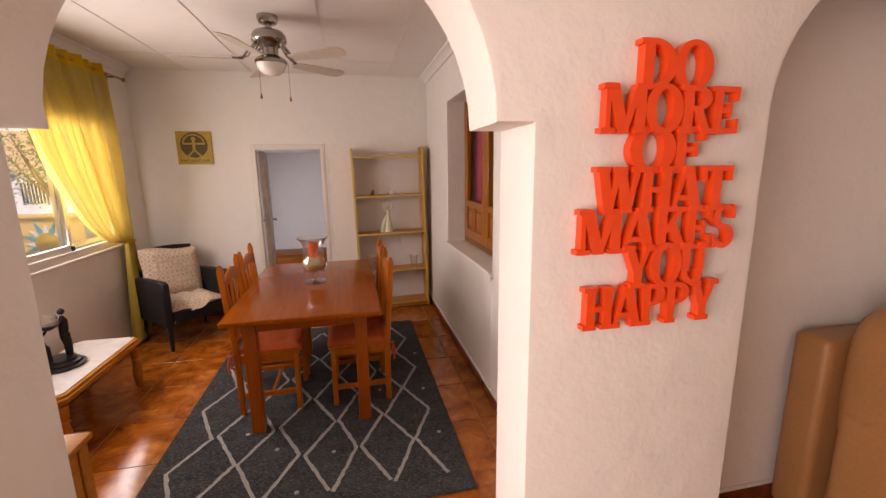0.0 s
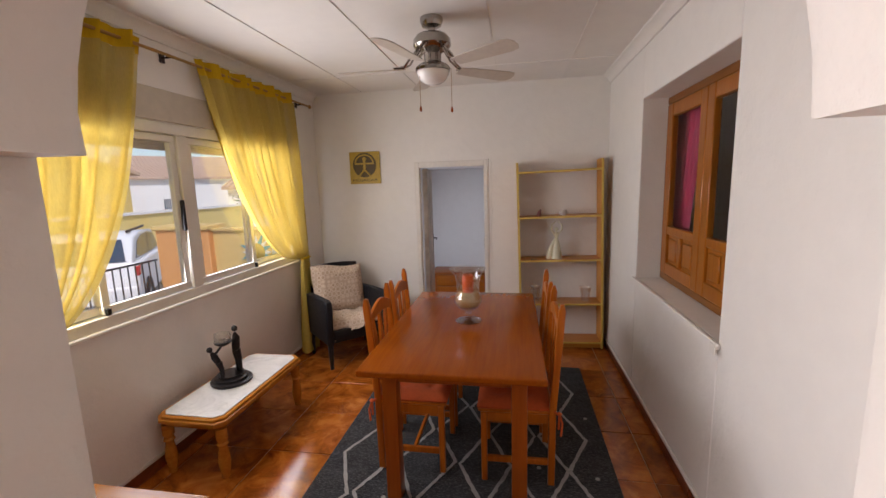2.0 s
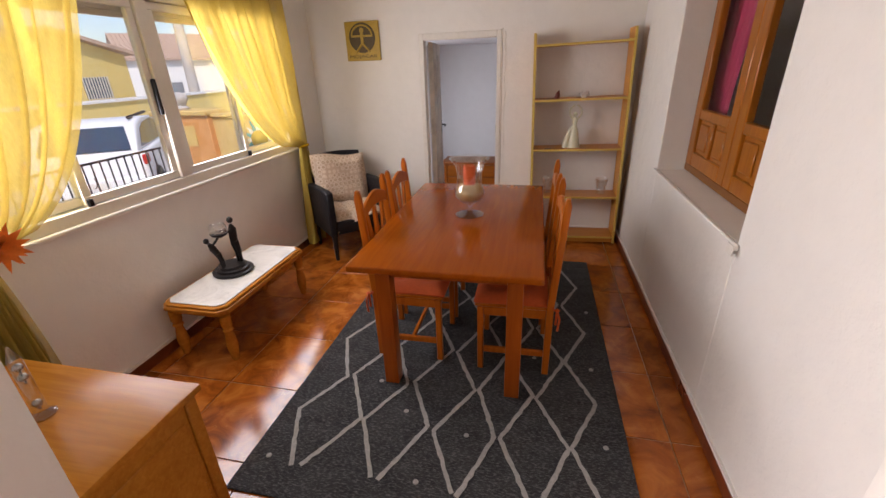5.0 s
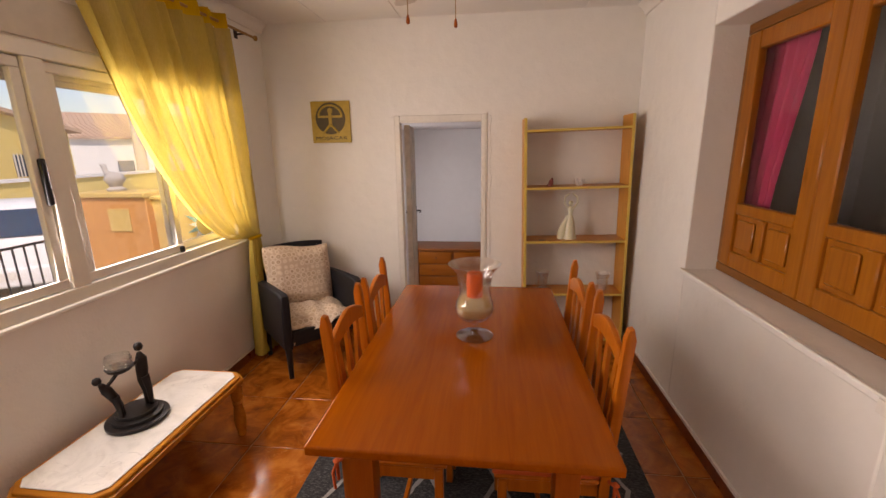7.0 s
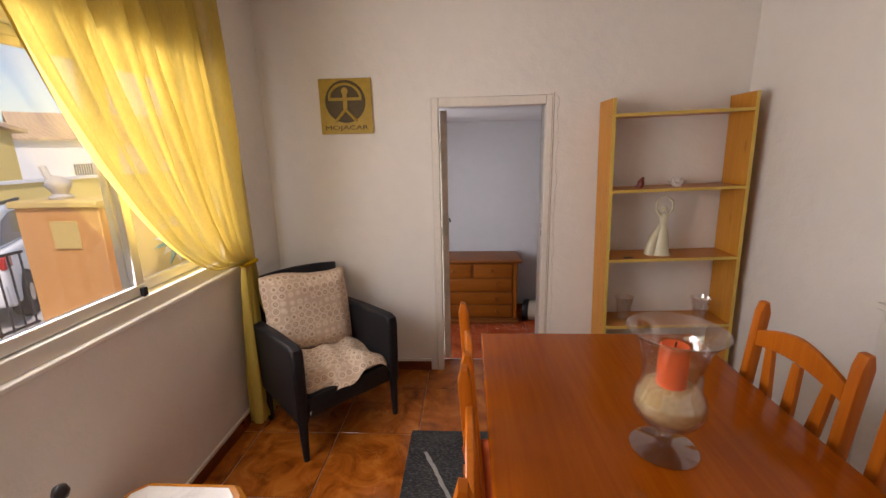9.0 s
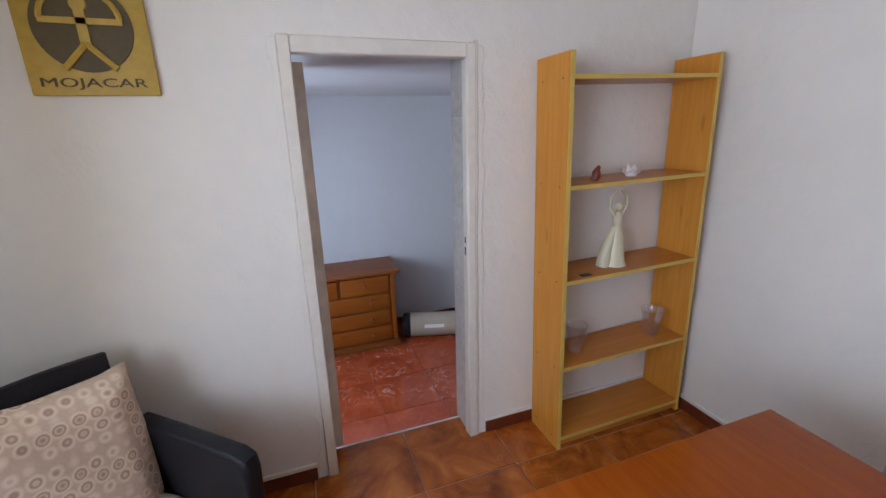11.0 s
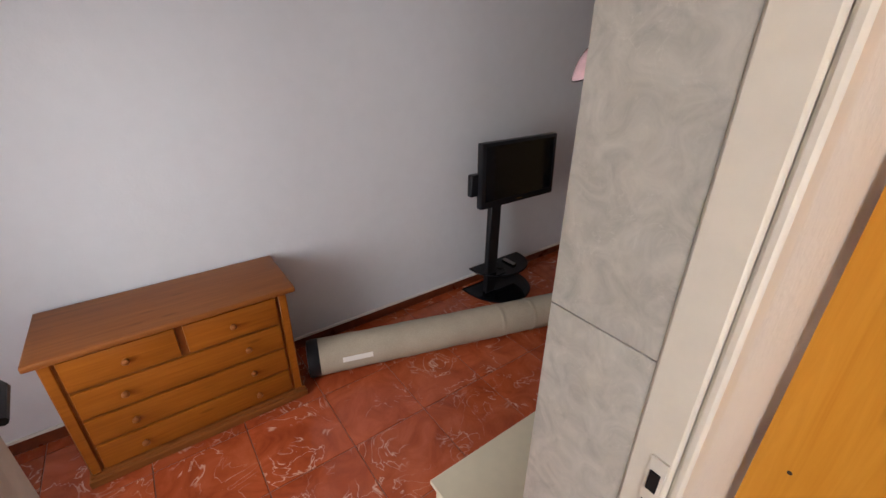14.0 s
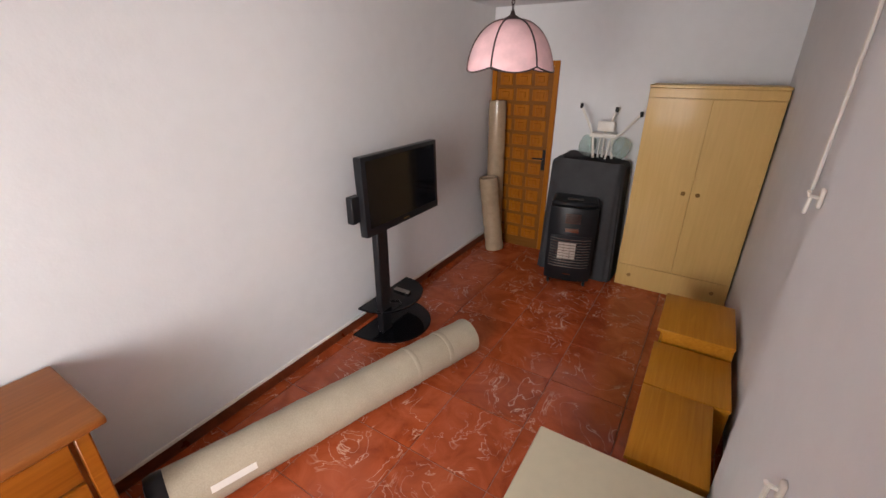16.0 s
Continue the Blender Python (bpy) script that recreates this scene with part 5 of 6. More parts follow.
# ---- back room things ----
def dresser():
    x0, x1, y0, y1, z0, z1 = -1.34, -0.175, 7.255, 7.74, F2, 0.287
    d = base("chest_of_drawers", pose(0, 0, 0), "orange pine chest of drawers with round knobs", "chest of drawers")
    boxes("top", [(x0 - 0.02, x1 + 0.03, y0 - 0.03, y1, z1 - 0.035, z1)], DRESSER_TOP_GAP_SHADE, d, 0.011, 3)
    # body takes the brown of the top as painted shade in the drawer gaps
    boxes("body", [(x0 + 0.02, x1 - 0.02, y0 + 0.02, y1 - 0.002, z0 + 0.07, z1 - 0.036)], DRESSER_TOP_GAP_SHADE, d, 0.004)
    boxes("plinth", [(x0, x1 + 0.005, y0 - 0.015, y1 - 0.002, z0, z0 + 0.045), (x0 + 0.01, x1 - 0.005, y0 + 0.0, y1 - 0.002, z0 + 0.046, z0 + 0.069)], DRESSER_TOP_GAP_SHADE, d, 0.007, 2)
    for x in (x0 + 0.02, x1 - 0.07):
        boxes("pilaster", [(x, x + 0.05, y0 + 0.005, y0 + 0.0195, z0 + 0.071, z1 - 0.037)], DRESSER, d, 0.006)
    xa, xb = x0 + 0.085, x1 - 0.085
    xm = (xa + xb) / 2
    zs = [z0 + 0.09, z0 + 0.265, z0 + 0.44, z0 + 0.62, z1 - 0.05]
    def drawer(a, b, c, e, knobs):
        boxes("drawer", [(a, b, y0 - 0.004, y0 + 0.0195, c, e)], DRESSER, d, 0.008, 2)
        for k in knobs:
            made("knob", lambda bm: lathe(bm, [(0.007, 0), (0.007, 0.012), (0.017, 0.018), (0.018, 0.027), (0.012, 0.034), (0.0005, 0.035)], 14, (0, 0, 0), pose(k, y0 - 0.004, (c + e) / 2, 90, 0, 0)), DRESSER_TOP_GAP_SHADE, d, 50)
    for i in range(3):
        drawer(xa, xb, zs[i], zs[i + 1] - 0.018, (xa + 0.2, xb - 0.2))
    drawer(xa, xm - 0.018, zs[3], zs[4], ((xa + xm) / 2,))
    drawer(xm + 0.018, xb, zs[3], zs[4], ((xm + xb) / 2,))


dresser()


def rolled_carpet():
    a, b, r = Vector((-0.06, 7.415, F2 + 0.134)), Vector((1.85, 6.845, F2 + 0.132)), 0.13
    c = base("rolled_carpet", Matrix.Translation(a) @ (b - a).to_track_quat("Z", "Y").to_matrix().to_4x4(), "rolled-up carpet, beige backing outside, lying on the floor", "carpet roll")
    L = (b - a).length
    def f(bm):
        n = 30
        prof = []
        for k in range(n + 1):
            z = L * k / n
            prof.append((r * (1 + 0.012 * math.sin(k * 1.9) + 0.01 * math.sin(k * 0.7)), z))
        lathe(bm, prof[:1] + prof + [(r * 0.9, L + 0.004), (r * 0.84, L - 0.01), (r * 0.62, L - 0.004), (r * 0.56, L - 0.02), (r * 0.34, L - 0.01), (r * 0.28, L - 0.04), (0.0005, L - 0.05)], 32)
    made("roll", f, CARPET_BACK, c, 50)
    made("wrapping", lambda bm: lathe(bm, [(r * 0.7, -0.035), (r * 0.98, -0.03), (r * 1.035, 0.0), (r * 1.03, 0.045), (r * 1.0, 0.05)], 32), BLACK, c, 50, label="dark end wrapping")
    def lab(bm):
        def g(u, v):
            t = radians(-28 + 16 * v) + LAB
            return (r * 1.022 * math.cos(t), r * 1.022 * math.sin(t), 0.20 + 0.21 * u)
        wavy(bm, g, 4, 4)
    LAB = radians(0)
    inv = c.matrix_basis.to_3x3().inverted() @ Vector((-0.25, -0.9, -0.10))
    LAB = math.atan2(inv.y, inv.x)
    made("paper_label", lab, WHITE_PLASTIC, c, 50, label="white paper label")
    for z in (L * 0.72, L * 0.86):
        def seam(bm):
            lathe(bm, [(r * 1.008, z), (r * 1.024, z + 0.004), (r * 1.024, z + 0.03), (r * 1.008, z + 0.034)], 32)
        made("tape", seam, CARPET_BACK, c, 50)


rolled_carpet()


def standing_roll(a, b, r, label):
    a, b = Vector(a), Vector(b)
    c = base("carpet_roll", Matrix.Translation(a) @ (b - a).to_track_quat("Z", "Y").to_matrix().to_4x4(), label, "carpet roll", "wrapped rolls by the door")
    L = (b - a).length
    prof = [(r * 0.96, 0)] + [(r * (1 + 0.03 * math.sin(k * 2.3)), L * k / 16) for k in range(17)] + [(r * 0.75, L), (r * 0.7, L - 0.02), (r * 0.4, L - 0.01), (0.0005, L - 0.03)]
    made("roll", lambda bm: lathe(bm, prof, 20), PLASTIC_WRAP, c, 60)


standing_roll((3.85, 7.59, F2 + 0.004), (3.85, 7.62, 1.09), 0.095, "tall wrapped carpet roll standing in the corner")
standing_roll((3.70, 7.50, F2 + 0.02), (3.66, 7.60, 0.30), 0.105, "short film-wrapped carpet roll leaning by the door")


def television():
    t = base("television", pose(1.83, 7.50, F2), "black flat television on a pedestal stand with shelves", "television")
    # screen is turned a little towards the room
    s = pose(0.02, -0.10, 1.21, -2, 0, 0)
    def body(bm):
        bx(bm, -0.425, 0.425, -0.02, 0.045, -0.265, 0.265, 0.012, s, 2)
    made("housing", body, BLACK, t, 40)
    made("screen", lambda bm: bx(bm, -0.385, 0.385, -0.0225, -0.0205, -0.205, 0.235, 0, s), SCREEN, t)
    made("badge", lambda bm: bx(bm, -0.03, 0.03, -0.0225, -0.0205, -0.24, -0.232, 0, s), CHROME, t)
    boxes("pillar", [(-0.18, -0.06, -0.01, 0.05, 0.02, 1.20)], BLACK, t, 0.008)
    boxes("side_box", [(-0.47, -0.38, -0.075, -0.02, 1.05, 1.23)], BLACK, t, 0.006)
    def shelf(z, cx, sx, sy):
        def f(bm):
            pts = [(cx + sx * math.cos(a), 0.20 - sy * math.sin(a) ** 0.8) for a in np.linspace(0.0, math.pi, 22)]
            prism(bm, pts, "z", z, z + 0.02, 0.004)
        return f
    made("base_plate", shelf(0.0, 0.03, 0.34, 0.46), SCREEN, t, 40)
    made("glass_shelf", shelf(0.20, 0.09, 0.32, 0.33), SCREEN, t, 40)
    boxes("remote_control", [(0.14, 0.19, -0.02, 0.14, 0.2205, 0.24)], CHROME, t, 0.006)
    made("cable", lambda bm: tube(bm, [(-0.10, 0.03, 0.4), (-0.08, -0.02, 0.26), (0.0, -0.06, 0.226), (0.04, 0.0, 0.226), (-0.02, 0.05, 0.226)], 0.005, 6), BLACK, t, 60)


television()


def carved_door():
    y0, y1, z0, z1 = 7.02, 7.70, F2, 1.48
    d = tagged(new("door_2"), "closed carved pine door with small raised panels", "door", kind="structure")
    x = XE2
    boxes("frame", [(x - 0.02, x - 0.001, y0 - 0.0, y0 + 0.055, z0, z1), (x - 0.02, x - 0.001, y1 - 0.0, y1 + 0.055, z0, z1), (x - 0.02, x - 0.001, y0 + 0.056, y1 - 0.001, z1 - 0.055, z1)], CARVED, d, 0.004)
    # darker wood on the leaf paints the shade in the grooves between panels
    boxes("leaf", [(x - 0.012, x - 0.001, y0 + 0.056, y1 - 0.001, z0, z1 - 0.056)], WINDOW_DARK_GROOVE_SHADE, d)
    n, m = 12, 3
    for i in range(n):
        for j in range(m):
            zc = z0 + 0.10 + (z1 - z0 - 0.20) * (i + 0.5) / n
            yc = y0 + 0.08 + (y1 - y0 - 0.10) * (j + 0.5) / m
            hy, hz = (0.088, 0.058) if (i + j) % 2 == 0 else (0.072, 0.062)
            def pan(bm):
                bx(bm, x - 0.022, x - 0.0122, yc - hy, yc + hy, zc - hz, zc + hz, 0.006)
                bx(bm, x - 0.032, x - 0.0222, yc - hy * 0.5, yc + hy * 0.5, zc - hz * 0.5, zc + hz * 0.5, 0.005)
            made("panel", pan, CARVED, d)
    def handle(bm):
        bx(bm, x - 0.02, x - 0.0125, y0 + 0.06, y0 + 0.10, 0.38, 0.60, 0.004)
        tube(bm, [(x - 0.02, y0 + 0.08, 0.51), (x - 0.06, y0 + 0.08, 0.51), (x - 0.065, y0 + 0.11, 0.51), (x - 0.06, y0 + 0.19, 0.505)], 0.009, 8)
    made("handle", handle, BLACK, d, 40, label="black lever handle")


carved_door()


def wardrobe():
    x0, x1, y0, y1, z0, z1 = 3.575, 3.965, 5.185, 6.12, F2, 1.27
    w = base("wardrobe", pose(0, 0, 0), "pale oak laminate wardrobe, two doors and a drawer", "wardrobe")
    boxes("carcass", [(x0 + 0.018, x1, y0, y1, z0, z1 - 0.001)], WARDROBE, w, 0.003)
    boxes("cornice", [(x0 - 0.006, x1, y0 - 0.004, y1 + 0.004, z1, z1 + 0.022), (x0 + 0.001, x0 + 0.0175, y0, y1, z1 - 0.075, z1 - 0.002)], WARDROBE, w, 0.003)
    ym = (y0 + y1) / 2
    zd = z0 + 0.23
    for a, b, k in ((y0 + 0.002, ym - 0.0015, ym - 0.055), (ym + 0.0015, y1 - 0.002, ym + 0.055)):
        boxes("door", [(x0, x0 + 0.017, a, b, zd + 0.004, z1 - 0.079)], WARDROBE, w, 0.002)
        made("knob", lambda bm: lathe(bm, [(0.016, 0), (0.018, 0.008), (0.010, 0.016), (0.0005, 0.017)], 14, (0, 0, 0), pose(x0, k, 0.43, 0, -90, 0)), BRASS, w, 50)
    boxes("drawer", [(x0, x0 + 0.017, y0 + 0.002, y1 - 0.002, z0 + 0.03, zd)], WARDROBE, w, 0.002)
    for k in (y0 + 0.12, y1 - 0.12):
        made("knob", lambda bm: lathe(bm, [(0.016, 0), (0.018, 0.008), (0.010, 0.016), (0.0005, 0.017)], 14, (0, 0, 0), pose(x0, k, z0 + 0.13, 0, -90, 0)), BRASS, w, 50)


wardrobe()


def gas_heater():
    h = base("gas_heater", pose(3.40, 6.555, F2, 0, 0, 14), "dark grey portable gas heater with ceramic plaques", "heater")
    def outline(x0, bulge, hy, n=14):
        return [(0.18, -hy), (0.18, hy)] + [(x0 - bulge * math.cos(math.pi / 2 * (2 * k / n - 1)) ** 0.6, hy - 2 * hy * k / n) for k in range(n + 1)]
    made("cabinet", lambda bm: prism(bm, outline(-0.10, 0.05, 0.215), "z", 0.055, 0.80, 0.012, 2), BLACK, h, 40)
    made("lid", lambda bm: prism(bm, outline(-0.09, 0.045, 0.205), "z", 0.80, 0.85, 0.03, 3), BLACK, h, 40)
    boxes("carry_grip", [(-0.06, 0.0, -0.07, 0.07, 0.8505, 0.858)], CHROME, h, 0.003)
    boxes("top_grille", [(-0.156, -0.151, -0.07, 0.07, 0.735 - k * 0.02, 0.743 - k * 0.02) for k in range(5)], CHROME, h)
    boxes("recess", [(-0.157, -0.1505, -0.185, 0.185, 0.21, 0.53)], BLACK, h, 0.001)
    for k in range(3):
        boxes("burner", [(-0.162, -0.1575, -0.055 + k * 0.055, -0.003 + k * 0.055, 0.29, 0.46)], HEATER_GRILLE, h, 0.001)
    for k in range(11):
        z = 0.225 + k * 0.028
        made("guard_wire", lambda bm: tube(bm, [(-0.152, -0.185, z), (-0.185, -0.12, z), (-0.195, 0, z), (-0.185, 0.12, z), (-0.152, 0.185, z)], 0.0032, 6), CHROME, h)
    boxes("badge", [(-0.1545, -0.151, -0.035, 0.035, 0.125, 0.137)], CHROME, h)
    boxes("control_panel", [(-0.1545, -0.151, -0.06, 0.06, 0.565, 0.605)], CHROME, h, 0.001)
    for x in (-0.10, 0.13):
        for y in (-0.17, 0.17):
            made("castor", lambda bm, x=x, y=y: lathe(bm, [(0.024, -0.012), (0.027, -0.006), (0.027, 0.006), (0.024, 0.012)], 12, (0, 0, 0), pose(x, y, 0.027, 90, 0, 0)), BLACK, h, 40)


gas_heater()


def covered_stack():
    c = base("covered_stack", pose(3.735, 6.54, F2), "bulky object draped with a dark grey cover", "covered furniture")
    def f(bm):
        def s(u, v):
            a = 2 * math.pi * u
            k = v
            hx, hy = 0.19 + 0.03 * k, 0.345 + 0.04 * k
            e = 0.35
            ca, sa = math.cos(a), math.sin(a)
            x = hx * math.copysign(abs(ca) ** e, ca)
            y = hy * math.copysign(abs(sa) ** e, sa)
            w = 0.016 * k * math.sin(a * 13 + 2 * math.sin(a * 3)) + 0.008 * math.sin(a * 7 + v * 5)
            return (x * (1 + w * 2), y * (1 + w), 1.16 - 1.155 * v + 0.03 * math.sin(a * 2 + 1) * (1 - v) + 0.012 * math.sin(a * 5) * (1 - v))
        wavy(bm, s, 90, 16)
        wavy(bm, lambda u, v: (s(u, 0)[0] * v, s(u, 0)[1] * v, s(u, 0)[2] * v ** 0.2 if v > 0 else 1.16), 90, 5)
    made("cover", lambda bm: f(bm), GREY_COVER, c, 60)


def garden_chairs():
    g = base("folded_garden_chair", pose(3.78, 6.46, F2 + 1.17), "white folded garden chairs piled on the covered stack", "garden chair")
    def leg(dx, pts):
        made("tube_frame", lambda bm: tube(bm, [(dx, y, z) for y, z in pts], 0.012, 8), WHITE_PLASTIC, g, 50)
    leg(0.0, [(0.25, 0.47), (0.17, 0.33), (0.11, 0.20), (0.085, 0.0)])
    leg(0.0, [(-0.28, 0.42), (-0.17, 0.28), (-0.05, 0.17), (-0.03, 0.0)])
    leg(0.05, [(0.16, 0.20), (0.06, 0.215), (-0.06, 0.205), (-0.08, 0.0)])
    leg(0.05, [(0.05, 0.0), (0.05, 0.17), (-0.02, 0.30), (-0.06, 0.44)])
    leg(0.09, [(0.02, 0.0), (0.02, 0.2)])
    made("crossbar", lambda bm: bx(bm, -0.012, 0.06, -0.10, 0.14, 0.195, 0.235, 0.012, None, 2), WHITE_PLASTIC, g, 50)
    made("folded_seat", lambda bm: bx(bm, 0.03, 0.06, -0.07, 0.09, 0.25, 0.345, 0.02, None, 2), WHITE_PLASTIC, g, 50)
    for p in ((0, 0.25, 0.475), (0.05, -0.063, 0.45), (0, -0.285, 0.425)):
        made("foot_cap", lambda bm: lathe(bm, [(0.014, -0.022), (0.016, 0.0), (0.015, 0.022), (0.0005, 0.026)], 10, p), BLACK, g, 40)
    film = thin_glass("pale_green_film", 0.08, 0.3, (0.80, 0.93, 0.90), 0.22)
    for cy in (0.16, -0.15):
        def bag(bm):
            def s(u, v):
                a, t = 2 * math.pi * u, math.pi * (0.06 + 0.94 * v)
                k = 1 + 0.16 * math.sin(a * 5 + v * 9) + 0.07 * math.sin(a * 11 - v * 7)
                return (0.05 + 0.06 * math.sin(t) * math.cos(a) * k, cy + 0.075 * math.sin(t) * math.sin(a) * k, 0.105 + 0.105 * math.cos(t))
            wavy(bm, s, 26, 12)
        made("plastic_bag", bag, film, g, 60)


covered_stack()
garden_chairs()


def bedside(x0, x1, z, label, y0):
    t = base("bedside_table", pose(0, 0, 0), label, "bedside table", "oak units along the wall")
    y1 = 5.635
    boxes("top", [(x0, x1, y0, y1, z - 0.022, z)], OAK, t, 0.005, 2)
    boxes("body", [(x0 + 0.035, x1 - 0.035, y0, y1 - 0.035, F2, z - 0.0225)], OAK, t, 0.003)
    h = (z - F2 - 0.09) / 2
    for k in range(2):
        boxes("drawer", [(x0 + 0.05, x1 - 0.05, y1 - 0.0345, y1 - 0.021, F2 + 0.05 + k * (h + 0.01), F2 + 0.05 + k * (h + 0.01) + h)], OAK, t, 0.003)


bedside(1.135, 1.69, -0.19, "yellow oak bedside cabinet, drawers closed", 5.295)
bedside(1.70, 2.155, -0.19, "yellow oak low cabinet with plain top", 5.215)
bedside(2.165, 2.70, -0.10, "taller yellow oak bedside cabinet", 5.21)


def white_cabinet():
    c = base("low_cabinet", pose(0, 0, 0), "low ivory lacquered cabinet below the doorway", "cabinet")
    boxes("top", [(-0.02, 1.05, 5.30, 6.0, -0.16, -0.14)], IVORY, c, 0.004)
    boxes("body", [(0.0, 1.03, 5.30, 5.98, F2, -0.1605)], IVORY, c, 0.003)
    boxes("door", [(0.01, 0.512, 5.9805, 5.994, F2 + 0.04, -0.175), (0.518, 1.02, 5.9805, 5.994, F2 + 0.04, -0.175)], IVORY, c, 0.003)


white_cabinet()


def pendant():
    p = base("pendant_lamp", pose(1.56, 6.50, 1.41), "pink marbled glass petal pendant lamp on a chain", "pendant lamp")
    R, H = 0.20, 0.215
    def pt(a, t):
        """t: 0 at the crown, 1 at the rim."""
        r = 0.03 + (R - 0.03) * math.sin(t * 1.45) / math.sin(1.45)
        lobe = abs(math.sin(a * 3))
        r *= 1 + 0.055 * t * lobe
        z = H * math.cos(t * 1.5) - 0.022 * t ** 4 * lobe
        return Vector((r * math.cos(a), r * math.sin(a), z))
    for k in range(6):
        def petal(bm, k=k):
            wavy(bm, lambda u, v: pt((k + u) * math.pi / 3, v), 10, 12)
        made("petal", petal, PETAL, p, 80)
        made("lead_strip", lambda bm, k=k: tube(bm, [pt(k * math.pi / 3, v / 10) * 1.01 for v in range(11)], 0.004, 6), LEAD, p, 60)
    made("rim_strip", lambda bm: tube(bm, [pt(a, 1.0) for a in np.linspace(0, 2 * math.pi, 73)], 0.0035, 6), LEAD, p, 60)
    made("cap", lambda bm: lathe(bm, [(0.045, H - 0.012), (0.04, H + 0.004), (0.012, H + 0.02), (0.008, H + 0.035), (0.0005, H + 0.036)], 20), LEAD, p, 50)
    def chain(bm):
        z = H + 0.03
        k = 0
        while z < C2 - 1.41 - 0.02:
            pts = [(0.007 * math.cos(a) if k % 2 else 0.0, 0.0 if k % 2 else 0.007 * math.cos(a), z + 0.013 * math.sin(a)) for a in np.linspace(0, 2 * math.pi, 9)]
            tube(bm, pts, 0.0022, 5)
            z += 0.02
            k += 1
        lathe(bm, [(0.04, C2 - 1.44), (0.045, C2 - 1.411), (0.0005, C2 - 1.4105)], 16)
    made("chain", chain, LEAD, p)


pendant()


def blind_cord():
    c = base("blind_cord", pose(0, 5.287, 0), "white cord held by small plastic wall clips", "cord")
    made("cord", lambda bm: tube(bm, [(1.26, 0.02, 1.92), (1.22, 0.02, 1.55), (1.18, 0.03, 1.09)], 0.006, 6), WHITE_PLASTIC, c, 60)
    for x, z in ((1.16, 1.07), (0.53, 0.52)):
        def clip(bm):
            bx(bm, x - 0.012, x + 0.012, 0.0, 0.012, z - 0.03, z + 0.03, 0.003)
            tube(bm, [(x, 0.012, z), (x, 0.035, z + 0.005), (x - 0.01, 0.04, z + 0.02)], 0.006, 6)
            tube(bm, [(x, 0.03, z), (x - 0.01, 0.035, z - 0.05)], 0.006, 6)
        made("clip", clip, WHITE_PLASTIC, c, 50)


blind_cord()


# ---- outside the west window ----
GY, GS = -0.35, -0.70      # yard and street
boxes("ground", [(-300, -2.45, -300, 300, GS - 0.3, GS), (-2.45, 300, 7.95, 300, GS - 0.3, GS), (-2.45, 300, -300, -3.8, GS - 0.3, GS), (4.2, 300, -3.8, 7.95, GS - 0.3, GS)], CONCRETE, kind="structure", label="pale sunlit concrete ground", category="ground")
boxes("pavement", [(-6.1, -2.451, -3, 6.9, GS + 0.001, GY)], CONCRETE, kind="structure", label="pale concrete front yard", category="pavement")


def yard_wall():
    w = base("yard_wall", pose(0, 0, GY), "yellow rendered garden wall with an orange end pillar", "garden wall")
    boxes("wall", [(-4.95, -2.46, 6.72, 6.92, 0, 1.42)], YARD_YELLOW, w, 0.01)
    boxes("coping", [(-4.95, -2.46, 6.68, 6.96, 1.421, 1.47)], YARD_YELLOW, w, 0.01)
    boxes("pillar", [(-5.95, -4.951, 6.62, 7.02, 0, 1.45)], YARD_ORANGE, w, 0.01)
    boxes("pillar_cap", [(-6.0, -4.93, 6.58, 7.06, 1.451, 1.53)], YARD_YELLOW, w, 0.015)
    boxes("meter_door", [(-5.55, -5.22, 6.603, 6.618, 0.98, 1.30)], YARD_YELLOW, w, 0.004)


def sun_ornament():
    s = base("sun_ornament", pose(-4.15, 6.715, 0.72, 90, 0, 0), "glazed ceramic sun wall ornament with pointed rays", "wall ornament")
    made("face_disc", lambda bm: lathe(bm, [(0.15, 0), (0.15, 0.02), (0.10, 0.05), (0.0005, 0.06)], 24), PLAQUE, s, 50)
    for k in range(16):
        a = 2 * math.pi * k / 16
        L = 0.33 if k % 2 else 0.27
        def ray(bm):
            prism(bm, [(0.15, -0.035), (L, 0.0), (0.15, 0.035)], "z", 0.002, 0.02)
        made("ray", ray, TEAL if k % 2 else WHITE_PLASTIC, s, at=pose(0, 0, 0, 0, 0, math.degrees(a)))


def wall_pots():
    for x, y, z, m in ((-3.35, 6.5, GY, TEAL),):
        p = base("plant_pot", pose(x, y, z), "glazed garden pot with spiky plant", "plant pot")
        made("pot", lambda bm: lathe(bm, [(0.10, 0), (0.16, 0.12), (0.15, 0.24), (0.17, 0.27), (0.14, 0.27), (0.12, 0.2), (0.0005, 0.2)], 20), m, p, 50)
        rnd = random.Random(int(x * 100))
        def leaves(bm):
            for k in range(26):
                a, t, L = rnd.uniform(0, 6.28), rnd.uniform(0.2, 1.1), rnd.uniform(0.2, 0.38)
                d = Vector((math.cos(a) * math.sin(t), math.sin(a) * math.sin(t), math.cos(t)))
                sd = d.cross(Vector((0, 0, 1))).normalized() * 0.022
                o = Vector((0, 0, 0.21))
                bm.faces.new([bm.verts.new(q) for q in (o - sd * 0.5, o + d * L * 0.5 - sd, o + d * L, o + d * L * 0.5 + sd, o + sd * 0.5)])
        made("leaves", leaves, LEAF, p)


